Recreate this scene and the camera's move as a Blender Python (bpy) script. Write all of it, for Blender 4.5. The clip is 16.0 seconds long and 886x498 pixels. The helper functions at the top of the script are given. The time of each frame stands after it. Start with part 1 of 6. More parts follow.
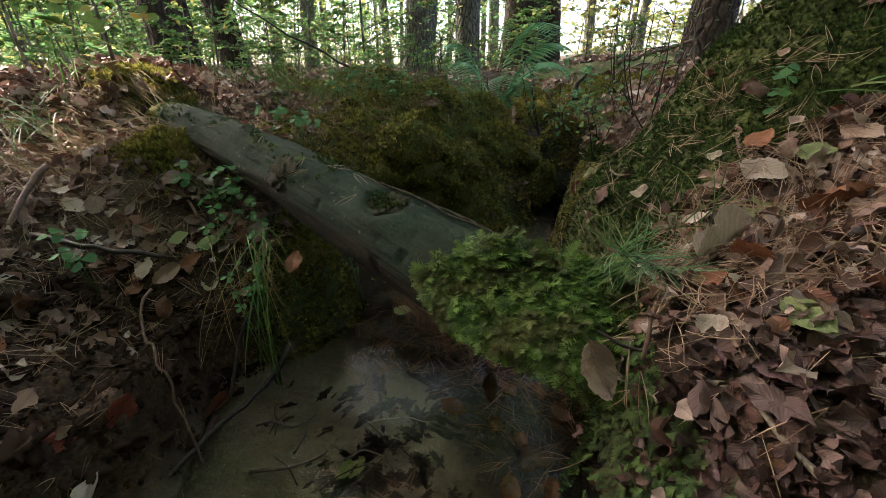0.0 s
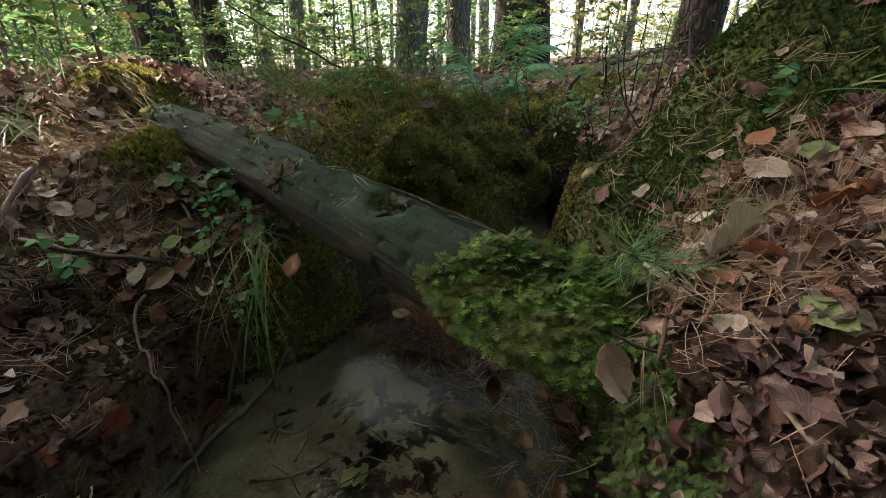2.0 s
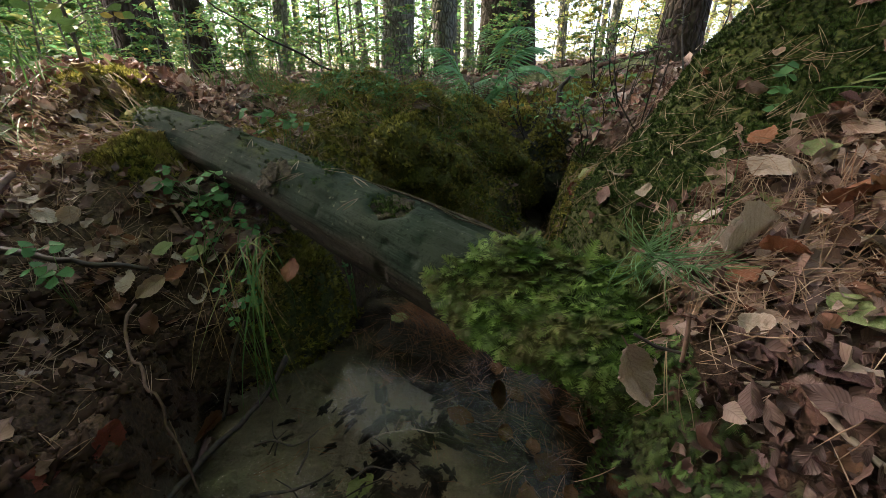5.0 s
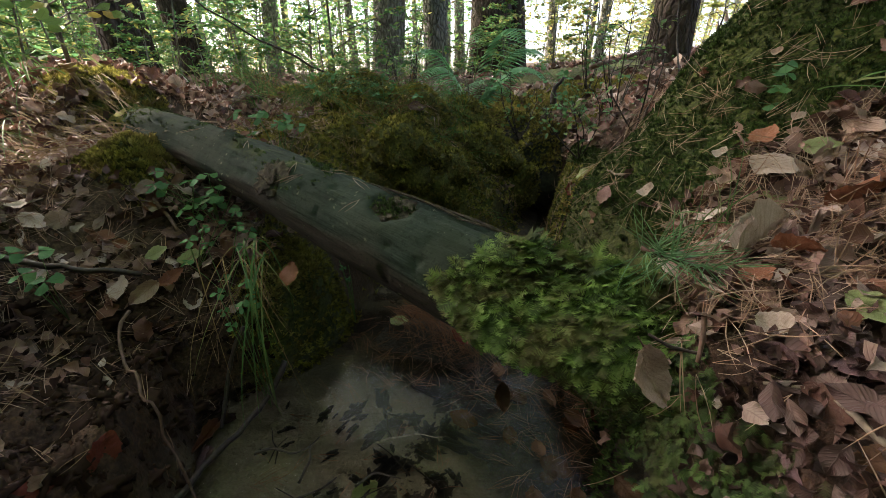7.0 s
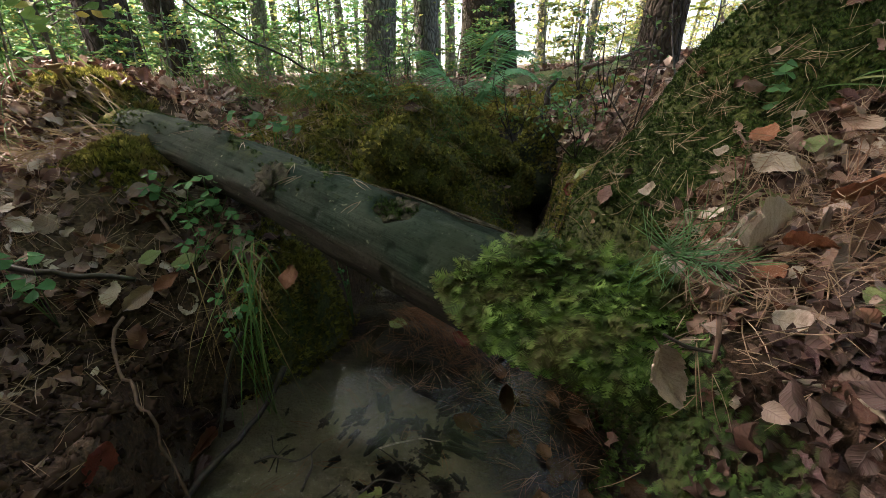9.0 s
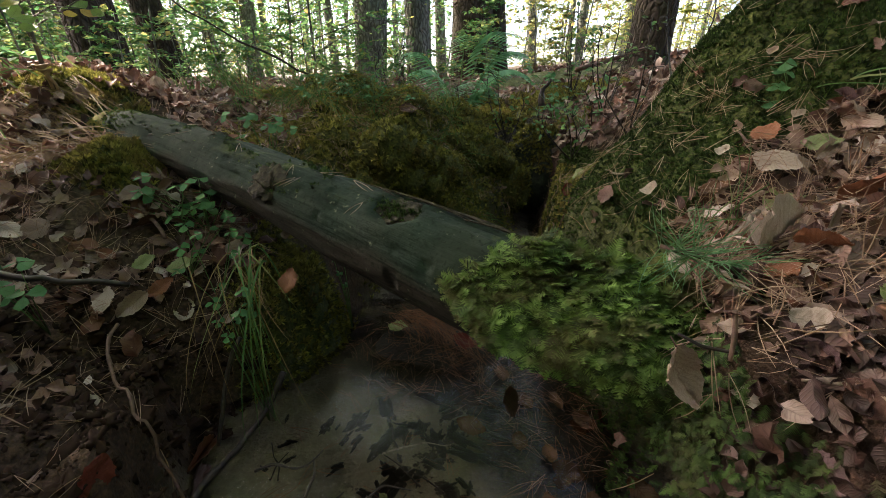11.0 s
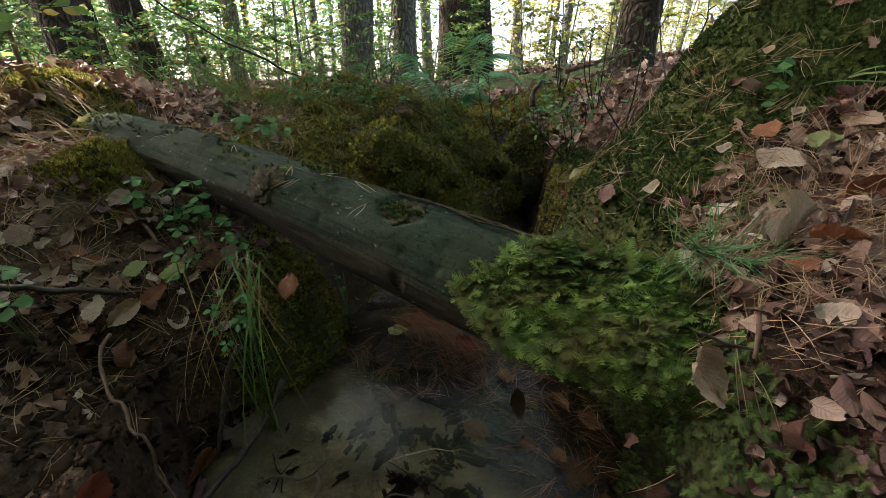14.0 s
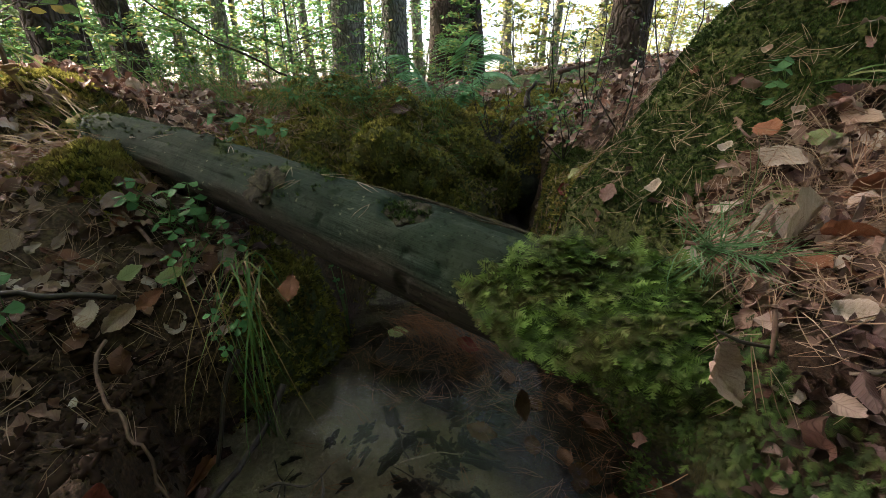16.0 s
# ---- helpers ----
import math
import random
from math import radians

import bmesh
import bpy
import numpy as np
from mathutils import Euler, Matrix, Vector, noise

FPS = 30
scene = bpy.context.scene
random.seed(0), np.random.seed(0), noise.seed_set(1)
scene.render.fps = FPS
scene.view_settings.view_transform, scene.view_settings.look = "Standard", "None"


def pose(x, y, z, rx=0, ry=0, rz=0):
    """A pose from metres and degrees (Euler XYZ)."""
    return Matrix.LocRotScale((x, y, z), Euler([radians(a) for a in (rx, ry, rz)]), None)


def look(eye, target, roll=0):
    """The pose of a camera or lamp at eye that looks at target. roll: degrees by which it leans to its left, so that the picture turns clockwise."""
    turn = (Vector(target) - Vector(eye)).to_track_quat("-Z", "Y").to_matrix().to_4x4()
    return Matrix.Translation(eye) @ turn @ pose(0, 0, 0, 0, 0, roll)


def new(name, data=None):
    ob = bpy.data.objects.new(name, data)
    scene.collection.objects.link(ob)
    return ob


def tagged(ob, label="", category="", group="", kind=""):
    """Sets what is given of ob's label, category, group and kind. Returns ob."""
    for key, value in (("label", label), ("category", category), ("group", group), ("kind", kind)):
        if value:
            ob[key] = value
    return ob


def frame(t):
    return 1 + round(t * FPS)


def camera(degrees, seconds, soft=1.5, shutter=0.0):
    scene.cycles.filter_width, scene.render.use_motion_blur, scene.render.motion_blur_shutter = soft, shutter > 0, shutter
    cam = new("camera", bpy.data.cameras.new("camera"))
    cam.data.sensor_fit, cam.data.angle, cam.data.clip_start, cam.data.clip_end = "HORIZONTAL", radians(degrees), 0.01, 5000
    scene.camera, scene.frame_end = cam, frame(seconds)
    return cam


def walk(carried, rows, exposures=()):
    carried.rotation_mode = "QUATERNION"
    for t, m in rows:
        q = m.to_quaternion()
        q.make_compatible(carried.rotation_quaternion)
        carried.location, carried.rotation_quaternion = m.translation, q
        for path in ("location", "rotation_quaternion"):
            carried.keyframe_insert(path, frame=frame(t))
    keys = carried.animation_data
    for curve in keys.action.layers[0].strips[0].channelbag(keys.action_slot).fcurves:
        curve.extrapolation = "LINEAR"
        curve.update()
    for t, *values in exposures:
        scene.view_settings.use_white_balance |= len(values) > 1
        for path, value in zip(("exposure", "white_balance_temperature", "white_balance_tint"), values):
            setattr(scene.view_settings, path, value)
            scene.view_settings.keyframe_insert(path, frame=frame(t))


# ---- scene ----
PATH = [
    (0, (0.0610, -0.0237, 0.4330), (-0.0850, 1.7841, -0.4099), 0.09),
    (1, (0.0520, -0.0204, 0.4312), (-0.0730, 1.7908, -0.4078), 0.09),
    (2, (0.0431, -0.0171, 0.4293), (-0.0609, 1.7973, -0.4055), 0.08),
    (3, (0.0344, -0.0138, 0.4275), (-0.0487, 1.8037, -0.4032), 0.07),
    (4, (0.0257, -0.0104, 0.4256), (-0.0366, 1.8098, -0.4008), 0.06),
    (5, (0.0171, -0.0070, 0.4238), (-0.0244, 1.8158, -0.3984), 0.04),
    (6, (0.0085, -0.0035, 0.4219), (-0.0122, 1.8216, -0.3959), 0.02),
    (7, (0.0000, 0.0000, 0.4200), (0.0000, 1.8271, -0.3935), 0.00),
    (8, (-0.0085, 0.0035, 0.4181), (0.0122, 1.8324, -0.3911), -0.02),
    (9, (-0.0169, 0.0071, 0.4162), (0.0244, 1.8375, -0.3888), -0.05),
    (10, (-0.0254, 0.0107, 0.4144), (0.0366, 1.8423, -0.3865), -0.07),
    (11, (-0.0338, 0.0143, 0.4125), (0.0487, 1.8468, -0.3844), -0.10),
    (12, (-0.0423, 0.0179, 0.4107), (0.0608, 1.8511, -0.3825), -0.13),
    (13, (-0.0508, 0.0216, 0.4089), (0.0729, 1.8550, -0.3807), -0.15),
    (14, (-0.0594, 0.0253, 0.4071), (0.0849, 1.8587, -0.3790), -0.18),
    (15, (-0.0680, 0.0290, 0.4053), (0.0968, 1.8620, -0.3777), -0.20),
    (16, (-0.0767, 0.0328, 0.4036), (0.1087, 1.8650, -0.3765), -0.22),
]
cam = camera(96.9, 16.0, soft=0.8)
walk(cam, [(t, look(eye, target, roll)) for t, eye, target, roll in PATH], [(0.0, 2.66, 6950, 16), (16.0, 2.66, 6950, 16)])

# ---- world and light ----
world = bpy.data.worlds.new("forest_sky")
scene.world = world
world.use_nodes = True
wn, wl = world.node_tree.nodes, world.node_tree.links
sky = wn.new("ShaderNodeTexSky")
sky.sky_type, sky.sun_disc = "NISHITA", False
SUN_HIGH, SUN_TURN = radians(42), radians(-62)
sky.sun_elevation, sky.sun_rotation = SUN_HIGH, SUN_TURN
sky.air_density, sky.dust_density, sky.ozone_density = 0.6, 3.0, 0.3
wn["Background"].inputs[1].default_value = 0.15
wl.new(sky.outputs[0], wn["Background"].inputs[0])
sun = new("sun", bpy.data.lights.new("sun", "SUN"))
sun.data.energy, sun.data.angle, sun.data.color = 3.4, radians(1.2), (1.0, 0.92, 0.8)
TO_SUN = Vector((math.sin(SUN_TURN) * math.cos(SUN_HIGH), math.cos(SUN_TURN) * math.cos(SUN_HIGH), math.sin(SUN_HIGH)))
sun.matrix_world = look(TO_SUN * 30, (0, 0, 0))

# ---- materials ----
RNG = np.random.default_rng(7)


class Nodes:
    """A node material being written: short calls for the nodes used here."""

    def __init__(self, name):
        self.m = bpy.data.materials.new(name)
        self.m.use_nodes = True
        self.t = self.m.node_tree
        self.b = self.t.nodes["Principled BSDF"]

    def add(self, kind, **values):
        n = self.t.nodes.new(kind)
        for key, v in values.items():
            if isinstance(v, bpy.types.NodeSocket):
                self.t.links.new(v, n.inputs[key])
            else:
                n.inputs[key].default_value = v
        return n

    def link(self, a, b):
        self.t.links.new(a, b)

    def place(self):
        return self.add("ShaderNodeTexCoord").outputs["Object"]

    def noise(self, scale, detail=4.0, where=None, stretch=None, rough=0.6):
        co = where or self.place()
        if stretch:
            co = self.vector_times(co, stretch)
        return self.add("ShaderNodeTexNoise", Vector=co, Scale=scale, Detail=detail, Roughness=rough).outputs["Fac"]

    def vector_times(self, co, by):
        n = self.add("ShaderNodeMapping", Vector=co)
        n.inputs["Scale"].default_value = by
        return n.outputs[0]

    def ramp(self, fac, *stops):
        n = self.add("ShaderNodeValToRGB", Fac=fac)
        e = n.color_ramp.elements
        while len(e) < len(stops):
            e.new(0.5)
        for at, (p, c) in zip(e, stops):
            at.position, at.color = p, (*c, 1)
        return n.outputs[0]

    def calc(self, op, a, b=0.0, clamp=False):
        n = self.add("ShaderNodeMath")
        n.operation, n.use_clamp = op, clamp
        for i, v in enumerate((a, b)):
            if isinstance(v, bpy.types.NodeSocket):
                self.link(v, n.inputs[i])
            else:
                n.inputs[i].default_value = v
        return n.outputs[0]

    def mix(self, fac, a, b, blend="MIX"):
        n = self.t.nodes.new("ShaderNodeMix")
        n.data_type, n.blend_type = "RGBA", blend
        for i, v in ((0, fac), (6, a), (7, b)):
            if isinstance(v, bpy.types.NodeSocket):
                self.link(v, n.inputs[i])
            else:
                n.inputs[i].default_value = (*v, 1) if isinstance(v, tuple) else v
        return n.outputs[2]

    def attr(self, name):
        n = self.t.nodes.new("ShaderNodeAttribute")
        n.attribute_name = name
        return n.outputs["Fac"]

    def island(self):
        return self.t.nodes.new("ShaderNodeNewGeometry").outputs["Random Per Island"]

    def each(self):
        return self.t.nodes.new("ShaderNodeObjectInfo").outputs["Random"]

    def bump(self, height, strength=0.5, distance=0.01):
        n = self.add("ShaderNodeBump", Height=height, Strength=strength, Distance=distance)
        self.link(n.outputs[0], self.b.inputs["Normal"])

    def done(self, colour, rough=0.8, thin=0.0, spec=0.3):
        """thin: how much light a thin leaf lets through."""
        if isinstance(colour, bpy.types.NodeSocket):
            self.link(colour, self.b.inputs["Base Color"])
        else:
            self.b.inputs["Base Color"].default_value = (*colour, 1)
        if isinstance(rough, bpy.types.NodeSocket):
            self.link(rough, self.b.inputs["Roughness"])
        else:
            self.b.inputs["Roughness"].default_value = rough
        self.b.inputs["Specular IOR Level"].default_value = spec
        if thin:
            tr = self.add("ShaderNodeBsdfTranslucent")
            if isinstance(colour, bpy.types.NodeSocket):
                self.link(colour, tr.inputs[0])
            else:
                tr.inputs[0].default_value = (*colour, 1)
            mx = self.add("ShaderNodeMixShader", Fac=thin)
            self.link(self.b.outputs[0], mx.inputs[1])
            self.link(tr.outputs[0], mx.inputs[2])
            self.link(mx.outputs[0], self.t.nodes["Material Output"].inputs[0])
        return self.m


def leaf_material(name, stops, rnd, thin=0.25, rough=0.6, blotch=0.5):
    """Dead or green leaf: a colour by its random number, side veins and midrib from its own grid, blotches."""
    n = Nodes(name)
    r = n.island() if rnd == "island" else n.each()
    base = n.ramp(r, *stops)
    uv = n.add("ShaderNodeSeparateXYZ", Vector=n.add("ShaderNodeTexCoord").outputs["UV"])
    side = n.calc("ABSOLUTE", n.calc("SUBTRACT", uv.outputs[0], 0.5))
    wave = n.calc("SINE", n.calc("MULTIPLY", n.calc("SUBTRACT", uv.outputs[1], n.calc("MULTIPLY", side, 0.55)), 62.0))
    vein = n.calc("POWER", n.calc("MULTIPLY", n.calc("ADD", wave, 1.0), 0.5), 6.0)
    rib = n.calc("SUBTRACT", 1.0, n.calc("MULTIPLY", side, 26.0), True)
    line = n.calc("MAXIMUM", n.calc("MULTIPLY", vein, 0.55), rib)
    spots = n.noise(55.0, 5.0)
    col = n.mix(n.calc("MULTIPLY", n.ramp(spots, (0.42, (0, 0, 0)), (0.62, (1, 1, 1))), blotch), base, (0.55, 0.5, 0.45), "MULTIPLY")
    col = n.mix(n.calc("MULTIPLY", line, 0.5), col, (0.5, 0.42, 0.36), "MULTIPLY")
    n.bump(n.calc("ADD", n.calc("MULTIPLY", line, 0.8), n.noise(140.0, 3.0)), 0.5, 0.0015)
    return n.done(col, rough, thin)


BROWNS = [(0.0, (0.05, 0.026, 0.0207)), (0.14, (0.14, 0.07, 0.0517)), (0.28, (0.3, 0.19, 0.15)), (0.4, (0.09, 0.042, 0.031)), (0.5, (0.2, 0.085, 0.0517)), (0.64, (0.42, 0.31, 0.2586)), (0.76, (0.12, 0.07, 0.0641)), (0.88, (0.26, 0.15, 0.1138)), (1.0, (0.58, 0.48, 0.4241))]
M_LITTER = leaf_material("dead_leaf_mixed", BROWNS, "island", 0.12)
# purple-brown litter copy; the bank edge's shade is darkened into its colour
M_LITTER_SHADED = leaf_material("shaded_leaf_mixed", [(0.0, (0.04, 0.022, 0.0186)), (0.3, (0.1, 0.055, 0.0466)), (0.55, (0.06, 0.03, 0.0228)), (0.8, (0.16, 0.09, 0.0725)), (1.0, (0.25, 0.17, 0.1449))], "island", 0.06, 0.45)
M_LEAF = leaf_material("dead_leaf_brown", BROWNS, "each", 0.12)
M_LEAF_TAN = leaf_material('dead_leaf_tan', [(0.0, (0.44, 0.3, 0.2329)), (1.0, (0.5, 0.35, 0.2795))], 'each', 0.1)
M_LEAF_RED = leaf_material("dead_leaf_red", [(0.0, (0.13, 0.02, 0.014)), (1.0, (0.19, 0.04, 0.024))], "each", 0.12)
M_LEAF_RUST = leaf_material("dead_leaf_rust", [(0.0, (0.22, 0.085, 0.045)), (1.0, (0.3, 0.12, 0.06))], "each", 0.1)
M_LEAF_PURPLE = leaf_material("dead_leaf_purple", [(0.0, (0.13, 0.075, 0.0776)), (1.0, (0.2, 0.12, 0.1242))], "each", 0.08, 0.4)
M_LEAF_PALE = leaf_material("dead_leaf_pale", [(0.0, (0.42, 0.32, 0.2588)), (1.0, (0.5, 0.41, 0.3416))], "each", 0.1)
M_LEAF_GREEN = leaf_material("fading_green_leaf", [(0.0, (0.2, 0.25, 0.09)), (1.0, (0.3, 0.34, 0.16))], "each", 0.2)
M_LEAF_MUD = leaf_material("wet_dark_leaf", [(0.0, (0.09, 0.045, 0.025)), (1.0, (0.14, 0.07, 0.035))], "each", 0.05, 0.25)
M_BEECH = leaf_material("young_beech_leaf", [(0.0, (0.1, 0.2, 0.05)), (0.6, (0.17, 0.28, 0.06)), (0.8, (0.32, 0.32, 0.07)), (1.0, (0.4, 0.2, 0.07))], "each", 0.45, 0.5, 0.2)
M_HERB = leaf_material("green_herb_leaf", [(0.0, (0.05, 0.14, 0.055)), (0.5, (0.075, 0.2, 0.075)), (1.0, (0.115, 0.25, 0.09))], "island", 0.3, 0.75, 0.25)


def streak_material(name, stops, rough=0.7, thin=0.0, rnd="island"):
    n = Nodes(name)
    base = n.ramp(n.island() if rnd == "island" else n.each(), *stops)
    return n.done(n.mix(n.calc("MULTIPLY", n.noise(90.0, 2.0), 0.5), base, (0.5, 0.45, 0.4), "MULTIPLY"), rough, thin)


M_NEEDLE = streak_material("dry_pine_needle", [(0.0, (0.18, 0.095, 0.0569)), (0.35, (0.34, 0.21, 0.1346)), (0.7, (0.48, 0.34, 0.2432)), (1.0, (0.28, 0.135, 0.0776))], 0.5)
M_NEEDLE_RED = streak_material("fresh_fallen_needle", [(0.0, (0.12, 0.048, 0.022)), (1.0, (0.25, 0.11, 0.05))], 0.5)
M_PINE = streak_material("green_pine_needle", [(0.0, (0.09, 0.22, 0.08)), (1.0, (0.17, 0.34, 0.14))], 0.45, 0.2)
M_GRASS = streak_material("grass_blade", [(0.0, (0.06, 0.14, 0.04)), (0.6, (0.12, 0.22, 0.07)), (1.0, (0.24, 0.26, 0.11))], 0.5, 0.3)
M_STRAW = streak_material("straw_blade", [(0.0, (0.17, 0.1, 0.045)), (1.0, (0.32, 0.22, 0.1))], 0.6, 0.2)


def moss_material(name, stops, brown, patch=60.0, browned=(0.5, 0.68), thin=0.25, rough=0.8):
    """Moss: colour in patches a few shoots wide, a little from shoot to shoot, browned in spots."""
    n = Nodes(name)
    where = n.place()
    fac = n.calc("ADD", n.calc("MULTIPLY", n.noise(patch, 3.0, where), 0.5), n.calc("MULTIPLY", n.island(), 0.5))
    col = n.mix(n.calc("MULTIPLY", n.ramp(n.noise(patch * 0.22, 4.0, where), (browned[0], (0, 0, 0)), (browned[1], (1, 1, 1))), 0.75), n.ramp(fac, *stops), brown)
    return n.done(col, rough, thin)


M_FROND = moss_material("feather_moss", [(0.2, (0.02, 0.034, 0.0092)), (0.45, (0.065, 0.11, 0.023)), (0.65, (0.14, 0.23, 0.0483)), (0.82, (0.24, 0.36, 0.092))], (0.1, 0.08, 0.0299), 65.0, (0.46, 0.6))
# dark green copy of the feather moss; the lip's shade is in its colour
M_FROND_SHADED = moss_material("shaded_feather_moss", [(0.2, (0.014, 0.025, 0.0092)), (0.45, (0.04, 0.072, 0.0207)), (0.65, (0.08, 0.135, 0.0345)), (0.82, (0.13, 0.2, 0.0552))], (0.08, 0.055, 0.0276), 60.0, (0.5, 0.66))
M_MOSS = moss_material("short_moss", [(0.18, (0.05, 0.046, 0.0146)), (0.42, (0.15, 0.14, 0.0313)), (0.62, (0.25, 0.235, 0.0522)), (0.82, (0.38, 0.33, 0.0991))], (0.22, 0.145, 0.0605), 45.0, (0.5, 0.7), 0.45)
M_TUFT = moss_material("bright_moss", [(0.2, (0.015, 0.026, 0.0069)), (0.45, (0.034, 0.06, 0.0138)), (0.65, (0.062, 0.102, 0.023)), (0.82, (0.1, 0.145, 0.0391))], (0.056, 0.045, 0.0207), 40.0, (0.55, 0.72))
M_FERN = streak_material("fern_green", [(0.0, (0.14, 0.36, 0.17)), (1.0, (0.22, 0.48, 0.25))], 0.55, 0.5)
M_SHRUB = streak_material("shrub_leaf", [(0.0, (0.06, 0.15, 0.05)), (0.8, (0.12, 0.24, 0.07)), (1.0, (0.3, 0.27, 0.07))], 0.5, 0.4)
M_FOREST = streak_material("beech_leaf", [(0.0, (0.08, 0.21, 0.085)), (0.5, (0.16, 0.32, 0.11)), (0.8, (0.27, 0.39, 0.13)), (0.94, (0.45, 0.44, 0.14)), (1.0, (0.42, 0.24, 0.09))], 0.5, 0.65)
# yellower leaf copy; the brightness of the open side is in its colour
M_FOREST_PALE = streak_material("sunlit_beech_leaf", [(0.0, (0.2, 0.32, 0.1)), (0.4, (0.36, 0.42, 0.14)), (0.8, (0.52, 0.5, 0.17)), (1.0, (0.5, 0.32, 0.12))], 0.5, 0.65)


def twig_material(name, dark, light, rough=0.75):
    n = Nodes(name)
    f = n.noise(120.0, 4.0)
    n.bump(f, 0.6, 0.002)
    return n.done(n.ramp(f, (0.3, dark), (0.7, light)), rough)


M_TWIG = twig_material("grey_twig", (0.1, 0.075, 0.055), (0.3, 0.24, 0.18))
M_TWIG_DARK = twig_material("wet_dark_twig", (0.014, 0.01, 0.008), (0.05, 0.036, 0.028), 0.5)
M_TWIG_BROWN = twig_material("brown_twig", (0.07, 0.04, 0.03), (0.17, 0.1, 0.075))


def bark_material(name, dark, light, tint):
    n = Nodes(name)
    warp = n.add("ShaderNodeVectorMath")
    warp.inputs[1].default_value = (0.12, 0.12, 0.12)
    warp.operation = "MULTIPLY_ADD"
    n.link(n.add("ShaderNodeTexNoise", Vector=n.place(), Scale=5.0, Detail=3.0).outputs["Color"], warp.inputs[0])
    n.link(n.place(), warp.inputs[2])
    plates = n.add("ShaderNodeTexVoronoi", Vector=n.vector_times(warp.outputs[0], (24.0, 24.0, 8.0)), Scale=1.0)
    plates.feature = "DISTANCE_TO_EDGE"
    crack = n.ramp(plates.outputs["Distance"], (0.0, (0, 0, 0)), (0.22, (1, 1, 1)))
    grain = n.noise(12.0, 6.0, stretch=(3.0, 3.0, 1.3))
    col = n.mix(n.ramp(grain, (0.3, (0, 0, 0)), (0.72, (1, 1, 1))), dark, light)
    col = n.mix(n.calc("MULTIPLY", n.calc("SUBTRACT", 1.0, crack), 0.6), col, (0.03, 0.022, 0.018))
    col = n.mix(n.calc("MULTIPLY", n.ramp(n.noise(2.2, 4.0), (0.48, (0, 0, 0)), (0.66, (1, 1, 1))), 0.6), col, tint)
    n.bump(n.calc("ADD", crack, n.calc("MULTIPLY", grain, 0.6)), 0.9, 0.02)
    return n.done(col, 0.9, spec=0.15)


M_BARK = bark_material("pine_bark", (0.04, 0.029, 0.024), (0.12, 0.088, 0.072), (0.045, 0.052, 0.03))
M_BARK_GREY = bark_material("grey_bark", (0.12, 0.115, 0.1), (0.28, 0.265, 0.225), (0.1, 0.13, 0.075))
# paler bark: the haze over distant trunks is put into the colour
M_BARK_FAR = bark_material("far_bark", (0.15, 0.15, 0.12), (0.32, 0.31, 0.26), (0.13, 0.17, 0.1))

# ground: dark humus, forest litter between the leaves, moss soil and pale stream sand
n = Nodes("forest_ground")
co = n.place()
fine, mid = n.noise(160.0, 5.0, co), n.noise(22.0, 5.0, co)
humus = n.ramp(n.calc("ADD", n.calc("MULTIPLY", fine, 0.6), n.calc("MULTIPLY", mid, 0.4)), (0.36, (0.019, 0.0095, 0.006)), (0.5, (0.05, 0.026, 0.016)), (0.68, (0.13, 0.07, 0.044)))
litter = n.ramp(n.calc("ADD", n.calc("MULTIPLY", fine, 0.5), n.calc("MULTIPLY", mid, 0.5)), (0.36, (0.025, 0.016, 0.01)), (0.5, (0.065, 0.04, 0.025)), (0.66, (0.15, 0.1, 0.062)))
mossy = n.ramp(n.calc("ADD", n.calc("MULTIPLY", fine, 0.7), n.calc("MULTIPLY", mid, 0.3)), (0.38, (0.024, 0.03, 0.007)), (0.52, (0.06, 0.072, 0.015)), (0.66, (0.11, 0.125, 0.028)))
sand = n.ramp(n.calc("ADD", n.calc("MULTIPLY", n.noise(420.0, 3.0, co), 0.4), n.calc("MULTIPLY", n.noise(9.0, 5.0, co), 0.6)), (0.36, (0.1, 0.086, 0.058)), (0.52, (0.135, 0.115, 0.08)), (0.68, (0.175, 0.15, 0.105)))
silt = n.ramp(n.noise(11.0, 6.0, co, rough=0.72), (0.52, (0, 0, 0)), (0.54, (1, 1, 1)))
sand = n.mix(n.calc("MULTIPLY", silt, n.attr("silt")), sand, (0.03, 0.022, 0.015))
col = n.mix(n.attr("litter"), humus, litter)
col = n.mix(n.attr("moss"), col, mossy)
col = n.mix(n.attr("sand"), col, sand)
# dark bed: mud, plus painted shade under the log and moss cushion
col = n.mix(n.attr("mud_shade"), col, n.ramp(fine, (0.35, (0.01, 0.007, 0.005)), (0.65, (0.036, 0.024, 0.015))))
n.bump(n.calc("ADD", fine, n.calc("MULTIPLY", mid, 2.0)), 0.9, 0.006)
M_GROUND = n.done(col, n.calc("SUBTRACT", 0.92, n.calc("MULTIPLY", n.attr("wet"), 0.25)), spec=0.3)

# clear shallow water over the sand
n = Nodes("stream_water")
n.bump(n.calc("ADD", n.noise(34.0, 2.0), n.calc("MULTIPLY", n.noise(110.0, 2.0), 0.5)), 0.09, 0.01)
n.b.inputs["Transmission Weight"].default_value = 1.0
n.b.inputs["IOR"].default_value = 1.33
M_WATER = n.done((0.86, 0.83, 0.74), 0.02, spec=0.5)

